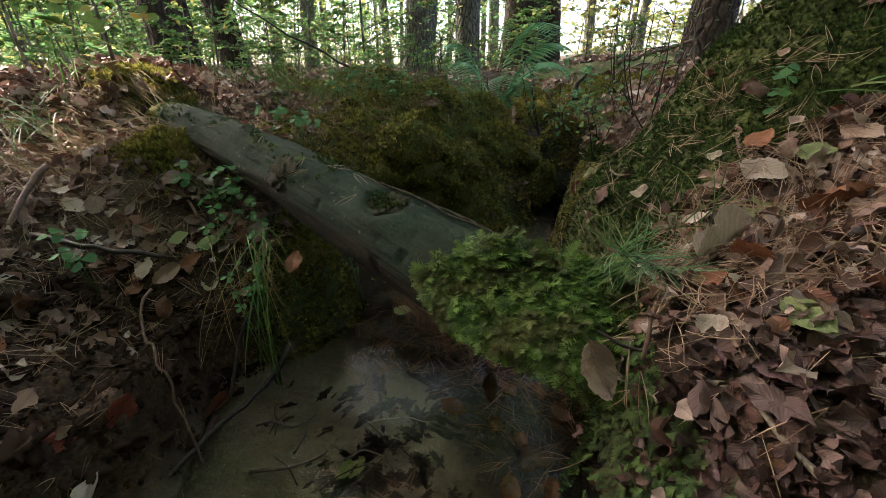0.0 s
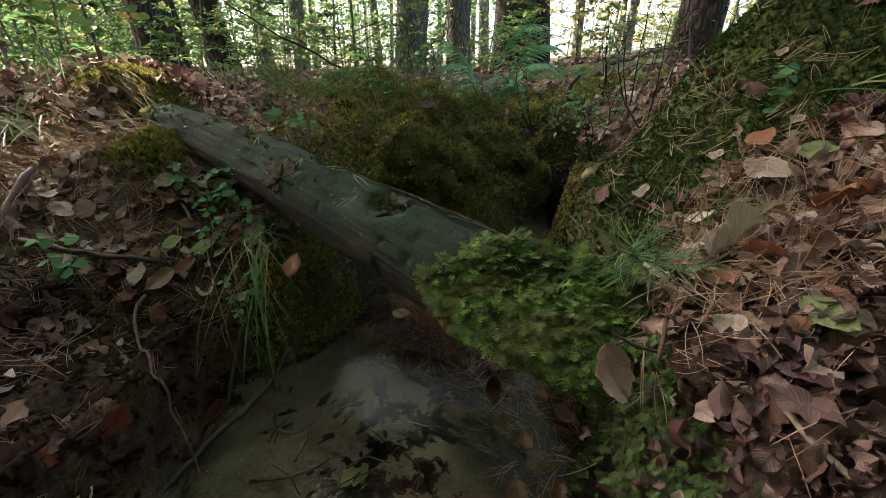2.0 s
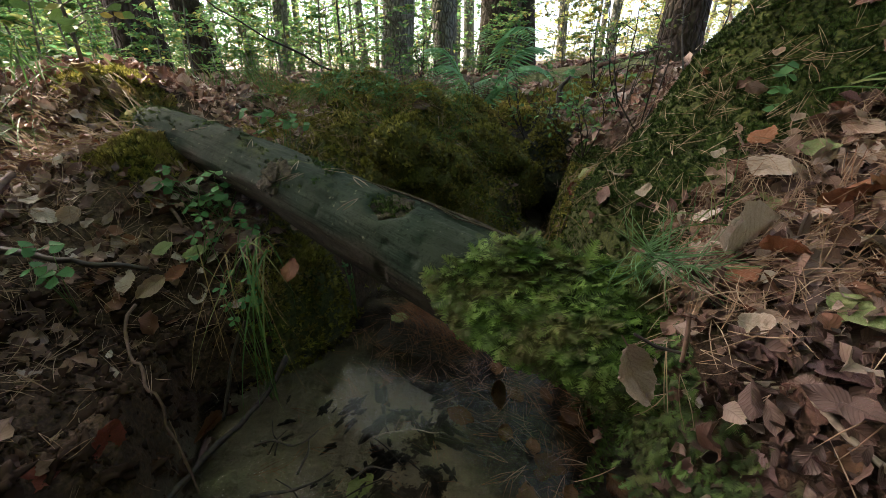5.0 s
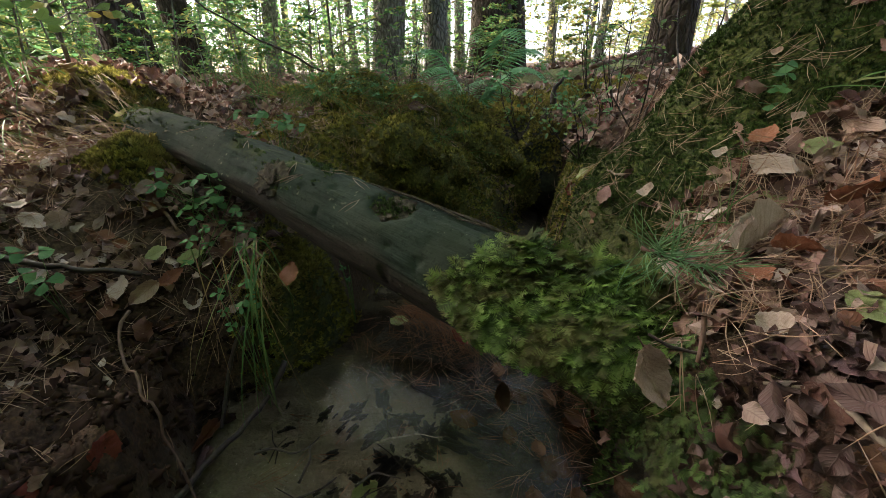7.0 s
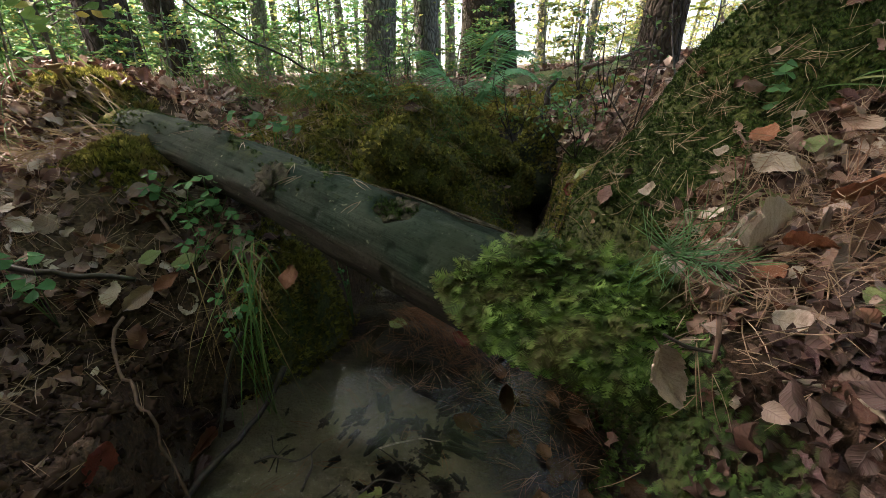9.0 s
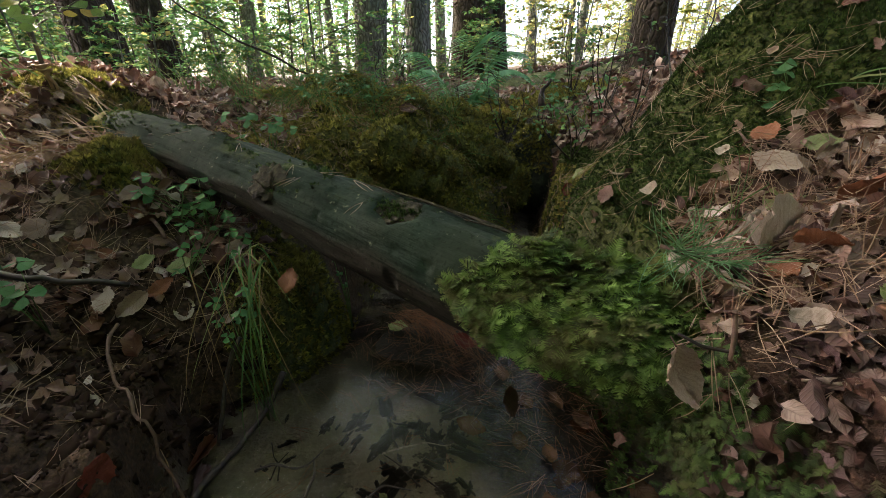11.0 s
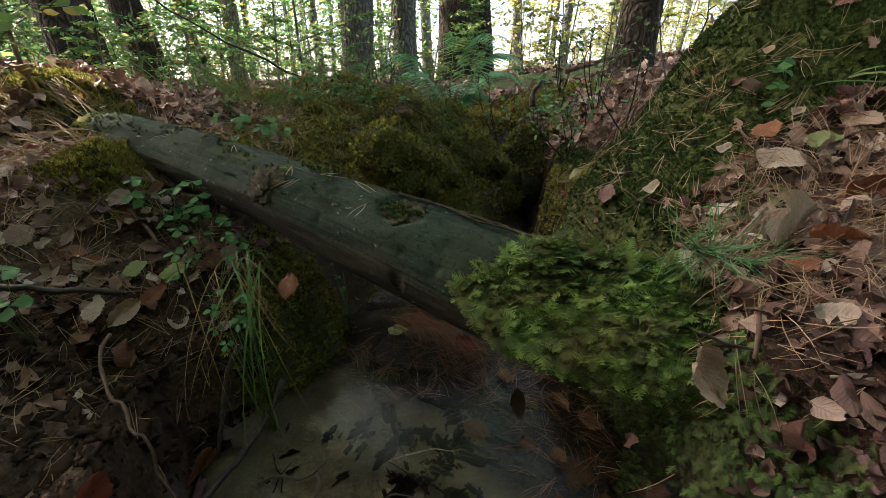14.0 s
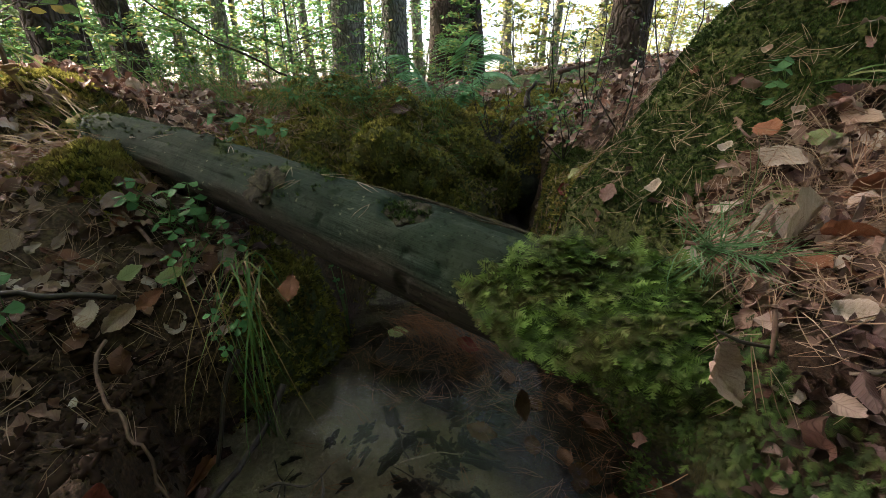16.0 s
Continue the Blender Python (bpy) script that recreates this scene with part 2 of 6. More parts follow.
# barkless, algae-stained wood of the log
n = Nodes("weathered_log_wood")
co = n.add("ShaderNodeTexCoord").outputs["UV"]
grain = n.noise(1.0, 6.0, co, (46.0, 5.0, 1.0), 0.65)
grain = n.calc("ADD", n.calc("MULTIPLY", grain, 0.45), n.calc("MULTIPLY", n.noise(28.0, 7.0, rough=0.7), 0.55))
long_ = n.noise(1.0, 4.0, co, (110.0, 9.0, 1.0))
stain = n.noise(7.0, 5.0)
col = n.ramp(grain, (0.36, (0.009, 0.014, 0.01)), (0.5, (0.021, 0.035, 0.024)), (0.66, (0.042, 0.062, 0.043)))
col = n.mix(n.calc("MULTIPLY", n.ramp(stain, (0.45, (0, 0, 0)), (0.66, (1, 1, 1))), 0.35), col, (0.03, 0.03, 0.018))
col = n.mix(n.calc("MULTIPLY", n.attr("under"), 0.75), col, n.ramp(long_, (0.3, (0.016, 0.012, 0.009)), (0.7, (0.07, 0.052, 0.038))))
col = n.mix(n.calc("MULTIPLY", n.ramp(n.noise(85.0, 3.0), (0.66, (0, 0, 0)), (0.7, (1, 1, 1))), 0.8), col, (0.17, 0.18, 0.12))
col = n.mix(n.calc('MULTIPLY', n.ramp(n.noise(150.0, 4.0), (0.55, (0, 0, 0)), (0.62, (1, 1, 1))), 0.55), col, (0.006, 0.008, 0.005))
col = n.mix(n.calc("MULTIPLY", n.ramp(n.noise(16.0, 6.0), (0.56, (0, 0, 0)), (0.7, (1, 1, 1))), n.attr("top")), col, (0.075, 0.09, 0.02))
n.bump(n.calc("ADD", n.calc("ADD", grain, n.calc("MULTIPLY", long_, 0.5)), n.calc("MULTIPLY", n.noise(60.0, 6.0), 1.0)), 0.7, 0.0035)
M_LOG = n.done(col, 0.85, spec=0.1)
n = Nodes("rotten_wood")
f = n.noise(90.0, 6.0)
n.bump(f, 1.0, 0.006)
M_ROT = n.done(n.ramp(f, (0.3, (0.012, 0.01, 0.007)), (0.5, (0.04, 0.033, 0.02)), (0.7, (0.09, 0.075, 0.045))), 0.95)
n = Nodes("black_mossy_stone")
f = n.noise(45.0, 6.0)
n.bump(f, 0.9, 0.01)
M_STONE = n.done(n.ramp(f, (0.35, (0.012, 0.014, 0.01)), (0.6, (0.045, 0.05, 0.03)), (0.75, (0.08, 0.085, 0.05))), 0.5)
n = Nodes("white_water")
f = n.noise(60.0, 4.0, None, (1.0, 1.0, 0.25))
n.bump(f, 0.6, 0.01)
M_FALL = n.done(n.ramp(f, (0.35, (0.22, 0.22, 0.2)), (0.7, (0.8, 0.82, 0.82))), 0.15)

# ---- mesh helpers ----


def mesh(name, verts, faces, material, uv=None, smooth=True, attributes=()):
    """A mesh from arrays; faces is one array of quads or of triangles, or a list of such arrays."""
    faces = [np.asarray(f) for f in (faces if isinstance(faces, (list, tuple)) else [faces]) if len(f)]
    me = bpy.data.meshes.new(name)
    verts = np.asarray(verts, np.float32)
    loops = np.concatenate([f.ravel() for f in faces]).astype(np.int32)
    sizes = np.concatenate([np.full(len(f), f.shape[1]) for f in faces]).astype(np.int32)
    me.vertices.add(len(verts))
    me.vertices.foreach_set("co", verts.ravel())
    me.loops.add(len(loops))
    me.loops.foreach_set("vertex_index", loops)
    me.polygons.add(len(sizes))
    me.polygons.foreach_set("loop_start", np.r_[0, np.cumsum(sizes)[:-1]].astype(np.int32))
    me.polygons.foreach_set("use_smooth", np.full(len(sizes), smooth))
    if uv is not None:
        me.uv_layers.new(name="UVMap").data.foreach_set("uv", np.asarray(uv, np.float32)[loops].ravel())
    for key, values in attributes:
        me.attributes.new(key, "FLOAT", "POINT").data.foreach_set("value", np.asarray(values, np.float32).ravel())
    me.update(calc_edges=True)
    me.materials.append(material)
    return me


def part(name, me, parent=None, label=""):
    ob = new(name, me)
    if parent is not None:
        ob.parent = parent
    return tagged(ob, label)


def thing(name, me, label, category, group="", kind="", at=None):
    ob = new(name, me)
    if at is not None:
        ob.matrix_world = at
    return tagged(ob, label, category, group, kind)


def unit(v):
    return v / np.maximum(np.linalg.norm(v, axis=-1, keepdims=True), 1e-9)


def turns(up, yaw):
    """Rotations (n, 3, 3) that take z to up, turned by yaw about it."""
    up = unit(np.asarray(up, float))
    ref = np.where(np.abs(up[:, 2:3]) < 0.95, [[0.0, 0.0, 1.0]], [[1.0, 0.0, 0.0]])
    a = unit(np.cross(ref, up))
    b = np.cross(up, a)
    c, s = np.cos(yaw)[:, None], np.sin(yaw)[:, None]
    return np.stack([a * c + b * s, b * c - a * s, up], -1)


def aims(ahead, up):
    """Rotations that take y to ahead, and z as near to up as it goes."""
    y = unit(np.asarray(ahead, float))
    x = unit(np.cross(y, np.asarray(up, float)))
    return np.stack([x, y, np.cross(x, y)], -1)


def spread(templates, pos, rot, size, rng=RNG):
    """Many copies of the templates (verts, faces, uv) as arrays for one mesh."""
    which = rng.integers(0, len(templates), len(pos))
    size = np.broadcast_to(np.asarray(size, float).reshape(-1, 1) if np.ndim(size) == 1 else np.asarray(size, float), (len(pos), 3 if np.ndim(size) == 2 else 1))
    vs, fs, us, base = [], {}, [], 0
    for k, (v, f, uv) in enumerate(templates):
        i = np.nonzero(which == k)[0]
        if not len(i):
            continue
        w = np.einsum("nij,nvj->nvi", rot[i], v[None] * size[i][:, None, :]) + pos[i][:, None, :]
        vs.append(w.reshape(-1, 3))
        us.append(np.tile(uv, (len(i), 1)))
        for g in f if isinstance(f, list) else [f]:
            fs.setdefault(g.shape[1], []).append((g[None] + (base + np.arange(len(i)) * len(v))[:, None, None]).reshape(-1, g.shape[1]))
        base += len(i) * len(v)
    return np.concatenate(vs), [np.concatenate(f) for f in fs.values()], np.concatenate(us)


def leaf_template(rows=6, half=0.33, curl=0.2, fold=0.25, wave=0.03, tip=0.9, seed=0, cols=4):
    """One leaf, length 1 along y from its stalk, lying about flat: pointed oval, folded along the rib, curled and wavy."""
    rng = np.random.default_rng(seed)
    t = np.linspace(0, 1, rows + 1)
    w = half * np.sin(np.pi * np.clip(t, 0.012, 0.985) ** tip) ** 0.75 * (1 + 0.1 * min(1, 6 / rows) * rng.normal(0, 1, rows + 1))
    s = np.linspace(-1, 1, cols + 1)
    ph = rng.uniform(0, 6, 3)
    ang = curl * (t - 0.5) * 3
    y = np.cumsum(np.r_[0, np.cos((ang[1:] + ang[:-1]) / 2) / rows])
    z = np.cumsum(np.r_[0, np.sin((ang[1:] + ang[:-1]) / 2) / rows])
    roll = rng.uniform(-0.5, 0.5)
    x = s[None] * w[:, None] * math.cos(fold)
    zz = z[:, None] + np.abs(s)[None] * w[:, None] * math.sin(fold) + wave * np.sin(9 * t + ph[0])[:, None] * np.abs(s)[None] + wave * s[None] * np.sin(7 * t[:, None] + ph[1]) + roll * s[None] * w[:, None] * t[:, None]
    zz = zz + rng.normal(0, wave * 0.45, zz.shape)
    x = x + rng.normal(0, 0.012, x.shape)
    v = np.stack([x, np.repeat(y[:, None], cols + 1, 1) + rng.normal(0, 0.01, x.shape), zz], -1).reshape(-1, 3)
    uv = np.stack([np.repeat((s[None] + 1) / 2, rows + 1, 0), np.repeat(t[:, None], cols + 1, 1)], -1).reshape(-1, 2)
    i = np.arange(rows)[:, None] * (cols + 1) + np.arange(cols)[None]
    f = np.stack([i, i + 1, i + cols + 2, i + cols + 1], -1).reshape(-1, 4)
    return v, f, uv


def tube(points, radii, sides=6, closed=True):
    """A tapered round rod through the points, as (verts, faces, uv)."""
    p, r = np.asarray(points, float), np.asarray(radii, float)
    t = unit(np.gradient(p, axis=0))
    ref = np.array([0.0, 0, 1]) if abs(t[:, 2]).mean() < 0.8 else np.array([1.0, 0, 0])
    a = unit(np.cross(t, ref))
    b = np.cross(t, a)
    th = np.linspace(0, 2 * np.pi, sides, endpoint=False)
    v = (p[:, None] + r[:, None, None] * (np.cos(th)[None, :, None] * a[:, None] + np.sin(th)[None, :, None] * b[:, None])).reshape(-1, 3)
    i = np.arange(len(p) - 1)[:, None] * sides + np.arange(sides)[None]
    j = np.arange(len(p) - 1)[:, None] * sides + (np.arange(sides)[None] + 1) % sides
    f = [np.stack([i, j, j + sides, i + sides], -1).reshape(-1, 4)]
    uv = np.stack([np.tile(np.arange(sides) / sides, len(p)), np.repeat(np.linspace(0, 1, len(p)), sides)], -1)
    if closed:
        n0 = len(v)
        v = np.concatenate([v, p[:1], p[-1:]])
        uv = np.concatenate([uv, [[0.5, 0], [0.5, 1]]])
        k = np.arange(sides)
        f.append(np.concatenate([np.stack([k * 0 + n0, (k + 1) % sides, k], -1), np.stack([k * 0 + n0 + 1, k + (len(p) - 1) * sides, (k + 1) % sides + (len(p) - 1) * sides], -1)]))
    return v, f, uv


def joined(pieces):
    """Several (verts, faces, uv) as one."""
    vs, us, fs, base = [], [], {}, 0
    for v, f, uv in pieces:
        for g in f if isinstance(f, list) else [f]:
            fs.setdefault(g.shape[1], []).append(g + base)
        vs.append(v)
        us.append(uv)
        base += len(v)
    return np.concatenate(vs), [np.concatenate(f) for f in fs.values()], np.concatenate(us)


def needle_template(bend=0.05, twin=False, seed=0):
    """One needle of length 1 along y, or a pair that shares its sheath."""
    out = []
    for k in (-1, 1) if twin else (0,):
        t = np.linspace(0, 1, 4)
        p = np.stack([k * 0.09 * t + bend * t * (1 - t) * 2 * (k or 1), t, 0.05 * t * (1 - t)], -1)
        out.append(tube(p, 0.0095 * np.array([0.8, 1, 0.9, 0.25]), 3, False))
    return joined(out)


def blade_template(bend=0.6, width=0.02, rows=6):
    """A grass blade of length about 1 that rises along z and leans over towards y."""
    t = np.linspace(0, 1, rows + 1)
    ang = bend * t * 1.8
    y = np.cumsum(np.r_[0, np.sin((ang[1:] + ang[:-1]) / 2) / rows])
    z = np.cumsum(np.r_[0, np.cos((ang[1:] + ang[:-1]) / 2) / rows])
    w = width * (1 - t**1.6 * 0.95)
    v = np.concatenate([np.stack([s * w, y, z + 0.3 * w * abs(s)], -1)[:, None] for s in (-1, 0, 1)], 1).reshape(-1, 3)
    i = np.arange(rows)[:, None] * 3 + np.arange(2)[None]
    f = np.stack([i, i + 1, i + 4, i + 3], -1).reshape(-1, 4)
    uv = np.stack([np.tile([0, 0.5, 1], rows + 1), np.repeat(t, 3)], -1)
    return v, f, uv


def frond_template(pairs=10, seed=0):
    """A feathery moss frond of length 1 along y: a drooping stem with side branchlets, all one piece."""
    rng = np.random.default_rng(seed)
    t = np.linspace(0, 1, pairs + 2)
    v = list(np.stack([0.05 * np.sin(3 * t + seed), t, -0.3 * t**2], -1))
    f = []
    for i in range(pairs):
        u = (i + 0.5) / pairs
        ln = 0.46 * math.sin(math.pi * (0.26 + 0.7 * u)) * rng.uniform(0.7, 1.2)
        for s in (-1, 1):
            f.append([i, i + 1, len(v)] if s > 0 else [i + 1, i, len(v)])
            v.append(v[i] + np.array([s * 0.78, 0.66, -0.2 + rng.uniform(-0.25, 0.3)]) * ln)
    f.append([pairs - 1, pairs, pairs + 1])
    v = np.array(v)
    return v, np.array(f), np.zeros((len(v), 2))


def tuft_template(blades=7, seed=0, flare=0.6):
    """A tuft of short moss, height about 1: narrow pointed blades that lean outward from one root."""
    rng = np.random.default_rng(seed)
    v, f = [np.zeros(3)], []
    for k in range(blades):
        th = 2 * np.pi * k / blades + rng.uniform(-0.5, 0.5)
        d = np.array([math.cos(th), math.sin(th), 0])
        s = np.array([-d[1], d[0], 0]) * 0.15
        ln, lean = rng.uniform(0.6, 1.15), flare * rng.uniform(0.3, 1.2)
        m = len(v)
        v += [d * lean * 0.5 + s + [0, 0, 0.5 * ln], d * lean * 1.1 + [0, 0, 0.95 * ln], d * lean * 0.4 - s + [0, 0, 0.45 * ln]]
        f += [[0, m, m + 1], [0, m + 1, m + 2]]
    v = np.array(v)
    return v, np.array(f), np.zeros((len(v), 2))


def sm(a, b, v):
    t = np.clip((v - a) / (b - a), 0, 1)
    return t * t * (3 - 2 * t)


def lattice(ix, iy, iz, seed):
    n = (np.asarray(ix) * 374761393 + iy * 668265263 + iz * 2147483647 + seed * 974634777) & 0xFFFFFFFF
    n = ((n ^ (n >> 13)) * 1274126177) & 0xFFFFFFFF
    n = ((n ^ (n >> 16)) * 2246822519) & 0xFFFFFFFF
    return ((n ^ (n >> 15)) & 0xFFFF) / 32767.5 - 1


def vnoise(x, y, z=0.0, seed=0):
    """Smooth noise in -1 to 1, for whole arrays."""
    x, y, z = np.broadcast_arrays(np.asarray(x, float), np.asarray(y, float), np.asarray(z, float))
    i, j, k = (np.floor(v).astype(np.int64) for v in (x, y, z))
    u, v, w = x - i, y - j, z - k
    u, v, w = (q * q * (3 - 2 * q) for q in (u, v, w))
    out = 0
    for a in (0, 1):
        for b in (0, 1):
            for c in (0, 1):
                out = out + lattice(i + a, j + b, k + c, seed) * (u if a else 1 - u) * (v if b else 1 - v) * (w if c else 1 - w)
    return out


def fbm(x, y, z=0.0, octaves=4, seed=0):
    return sum(vnoise(x * 2**o, y * 2**o, z * 2**o, seed + o) * 0.5**o for o in range(octaves))


def left_edge(y):
    e = np.interp(y, [-5, -3, -2.1, -1.3, -0.6, 0.1, 0.3, 0.45, 0.54, 0.6, 0.65, 0.74, 0.88, 1.0, 1.1, 1.2, 1.4, 1.6, 1.9, 2.3, 6], [-1.2, -0.7, -0.15, -0.5, -0.3, -0.37, -0.36, -0.39, -0.4, -0.34, -0.26, -0.21, -0.2, -0.14, 0.04, 0.14, 0.3, 0.32, 0.3, 0.3, 0.3])
    return e + 0.02 * vnoise(y * 9, 3.3, seed=5)


def right_edge(y):
    e = np.interp(y, [-5, -3, -2.1, -1.3, -0.6, 0.1, 0.2, 0.25, 0.3, 0.36, 0.45, 0.55, 0.64, 0.8, 0.95, 1.2, 1.45, 1.7, 2.3, 6], [-0.5, 0.1, 0.5, 0.15, 0.34, 0.19, 0.185, 0.167, 0.167, 0.19, 0.25, 0.258, 0.235, 0.23, 0.26, 0.32, 0.4, 0.44, 0.5, 0.6])
    return e + 0.015 * vnoise(y * 9, 8.1, seed=6)


def bump(x, y, cx, cy, rx, ry, p=2.0):
    return np.exp(-((np.abs(x - cx) / rx) ** p + (np.abs(y - cy) / ry) ** p))


def height(x, y):
    """The ground's height: stream bed, both banks, mossy mound, step of the fall, forest floor."""
    x, y = np.asarray(x, float), np.asarray(y, float)
    wob = 0.018 * fbm(x * 7, y * 7, 1.7, 3, 11)
    el, er = left_edge(y) + wob, right_edge(y) + wob
    bed = -0.155 + 0.235 * sm(1.6, 1.74, y) + 0.1 * sm(1.9, 2.6, y) + 0.17 * sm(2.5, 5, y)
    bed = bed + 0.045 * bump(x, y, 0.0, 0.74, 0.16, 0.09) + 0.004 * fbm(x * 12, y * 12, 0, 3, 21)
    # left bank
    dl = np.maximum(el - x, 0)
    far = np.maximum(dl - 0.05, 0)
    left = 0.2 * sm(0, 0.065, dl) + 0.05 * sm(0.06, 0.2, dl) + 0.24 * 0.9 * (1 - np.exp(-far / 0.9)) + 0.1 * sm(0.8, 1.3, y) * sm(0.05, 0.3, dl)
    left = -0.155 + left + 0.12 * bump(x, y, -0.66, 0.85, 0.15, 0.13) + 0.06 * bump(x, y, -0.86, 1.1, 0.1, 0.09) + 0.1 * bump(x, y, -1.0, 1.2, 0.24, 0.16) - 0.05 * bump(x, y, -0.5, 0.62, 0.16, 0.1) - 0.07 * bump(x, y, -0.57, 0.41, 0.14, 0.17, 3)
    # right bank
    dr = np.maximum(x - er, 0)
    k = np.interp(y, [0, 0.3, 0.45, 0.55, 0.7, 0.9, 1.3, 1.6, 2.5, 5], [0.45, 0.5, 0.42, 0.62, 0.98, 1.15, 1.0, 0.8, 0.5, 0.4])
    a = np.interp(y, [0, 0.45, 0.8, 1.1, 1.5, 3], [0.5, 0.5, 0.62, 0.34, 0.22, 0.16])
    right = -0.155 + 0.32 * sm(0, 0.075, dr) + a * (1 - np.exp(-k * np.maximum(dr - 0.05, 0) / a)) + 0.1 * np.minimum(dr, 6)
    right = right + 0.03 * (1 - sm(0.35, 0.5, y)) * sm(0, 0.1, dr) + 0.045 * bump(x, y, 0.6, 0.78, 0.13, 0.17) - 0.1 * bump(x, y, 0.44, 1.07, 0.11, 0.17) + 0.055 * bump(x, y, 0.555, 0.85, 0.1, 0.1, 4)
    # mound behind the log
    mound = 0.47 * np.exp(-((np.abs(x + 0.2 - 0.25 * (y - 1.3)) / 0.36) ** 3 + (np.abs(y - 1.47) / 0.4) ** 4))
    cushions = (1 - 2 * np.abs(vnoise(x * 8.5 + 2, y * 8.5, 0, 33))) + 0.5 * (1 - 2 * np.abs(vnoise(x * 17, y * 17 + 5, 0, 34)))
    mound = mound * (1 + 0.1 * fbm(x * 6 + 4, y * 6, 0, 3, 31)) + 0.028 * cushions * sm(0.08, 0.3, mound) + 0.1 * bump(x, y, -0.33, 1.45, 0.14, 0.12)
    z = np.where(x < el, left, np.where(x > er, right, bed))
    z = np.maximum(z, -0.155 + mound)
    # forest floor further back
    back = sm(2.0, 4.5, np.hypot(x, np.where(y < 0, 0.8 * y, y)) + 0.35 * vnoise(x * 0.9, y * 0.9, 0, 43))
    floor = 0.38 + 0.03 * fbm(x * 0.6, y * 0.6, 0, 3, 41) + 0.11 * np.clip(x - 0.3, 0, 6) * sm(1.5, 3, y) + 0.006 * np.maximum(y - 8, 0)
    z = z * (1 - back) + floor * back
    dry = sm(0.0, 0.05, np.maximum(dl, dr))
    clod = bump(x, y, -0.45, 0.4, 0.2, 0.3, 4) * sm(-0.14, -0.08, z) * 0.035
    z = z + clod * fbm(x * 22, y * 22, z * 15, 3, 71)
    return z + (0.012 * fbm(x * 9, y * 9, 0, 4, 51) + 0.006 * fbm(x * 40, y * 40, 0, 2, 61)) * np.where(back > 0.5, 1, np.maximum(dry, 0.1))
# ---- ground, one sheet to the horizon ----


def lines(lo, hi, step, out_lo, out_hi):
    a = [hi]
    s = step
    while a[-1] < out_hi:
        s *= 1.13
        a.append(a[-1] + s)
    b, s = [lo], step
    while b[-1] > out_lo:
        s *= 1.13
        b.append(b[-1] - s)
    return np.r_[b[:0:-1], np.arange(lo, hi, step), a]


def moss_cover(x, y):
    """Where moss covers the ground, 0 to 1."""
    dr = x - right_edge(y)
    wave = 0.05 * vnoise(x * 14, y * 14, 0, 71)
    near = np.interp(x, [0.2, 0.3, 0.47, 0.6, 0.75, 1.2], [0.45, 0.49, 0.6, 0.58, 0.48, 0.3])
    behind = np.interp(x, [0.25, 0.42, 0.47, 0.52, 0.62, 1.2], [1.6, 1.5, 1.1, 1.0, 1.12, 1.4])
    out = 0.5 * fbm(x * 2.2, y * 2.2, 0, 3, 73)
    strip = (1 - sm(0.95, 1.45, x + 0.4 * out)) * sm(-0.04, 0.0, dr) * sm(-0.02, 0.04, y - near + wave) * (1 - sm(-0.03, 0.05, y - behind + wave))
    face = sm(-0.02, 0.0, dr) * (1 - sm(0.04, 0.07, dr)) * sm(0.1, 0.2, y) * (1 - sm(0.44, 0.54, y))
    mound = bump(x, y, -0.14, 1.38, 0.38, 0.37, 4)
    left = bump(x, y, -0.655, 0.84, 0.085, 0.1, 4) + bump(x, y, -0.83, 1.08, 0.08, 0.07, 4) + bump(x, y, -0.96, 1.16, 0.12, 0.08, 4) + bump(x, y, -0.27, 0.72, 0.11, 0.14, 4)
    ledge = 0.75 * (1 - sm(0.15, 0.4, x)) * sm(1.5, 1.75, y) * sm(-1.5, -0.9, x + out) * (1 - sm(2.4, 3.3, y + out)) + 0.8 * bump(x, y, 0.5, 2.7, 0.7, 0.4, 4) + 0.6 * bump(x, y, 0.55, 1.75, 0.13, 0.15, 4) + 0.7 * bump(x, y, -0.42, 1.12, 0.12, 0.12)
    patches = 0.8 * sm(0.25, 0.55, fbm(x * 0.8 + 3, y * 0.8, 0, 4, 75)) * sm(1.3, 2.2, np.hypot(x, y - 0.6))
    m = np.clip(np.maximum.reduce([strip, face, mound, left, ledge, patches]), 0, 1)
    return np.clip(m * 1.5 + 0.35 * fbm(x * 16, y * 16, 0, 3, 81) * sm(0.05, 0.3, m) - 0.12, 0, 1)


def stream(x, y):
    return sm(-0.03, 0.012, np.minimum(x - left_edge(y), right_edge(y) - x)) * (y < 3.2) * (y > -3.2)


def normals(x, y, d=0.006):
    nx = (height(x - d, y) - height(x + d, y)) / (2 * d)
    ny = (height(x, y - d) - height(x, y + d)) / (2 * d)
    return unit(np.stack([nx, ny, np.ones_like(nx)], -1))


gx, gy = lines(-1.4, 1.4, 0.0115, -90, 90), lines(-0.5, 2.6, 0.0115, -60, 160)
X, Y = np.meshgrid(gx, gy)
Z = height(X, Y)
i = np.arange(len(gy) - 1)[:, None] * len(gx) + np.arange(len(gx) - 1)[None]
quads = np.stack([i, i + 1, i + len(gx) + 1, i + len(gx)], -1).reshape(-1, 4)
low = 1 - sm(-0.125, -0.06, Z)
bedmask = np.maximum(stream(X, Y) * sm(0, 0.3, low + (Y > 1.5)), low * stream(X, Y))
MOSS = moss_cover(X, Y) * (1 - bedmask)
gz = np.gradient(Z, gx, axis=1), np.gradient(Z, gy, axis=0)
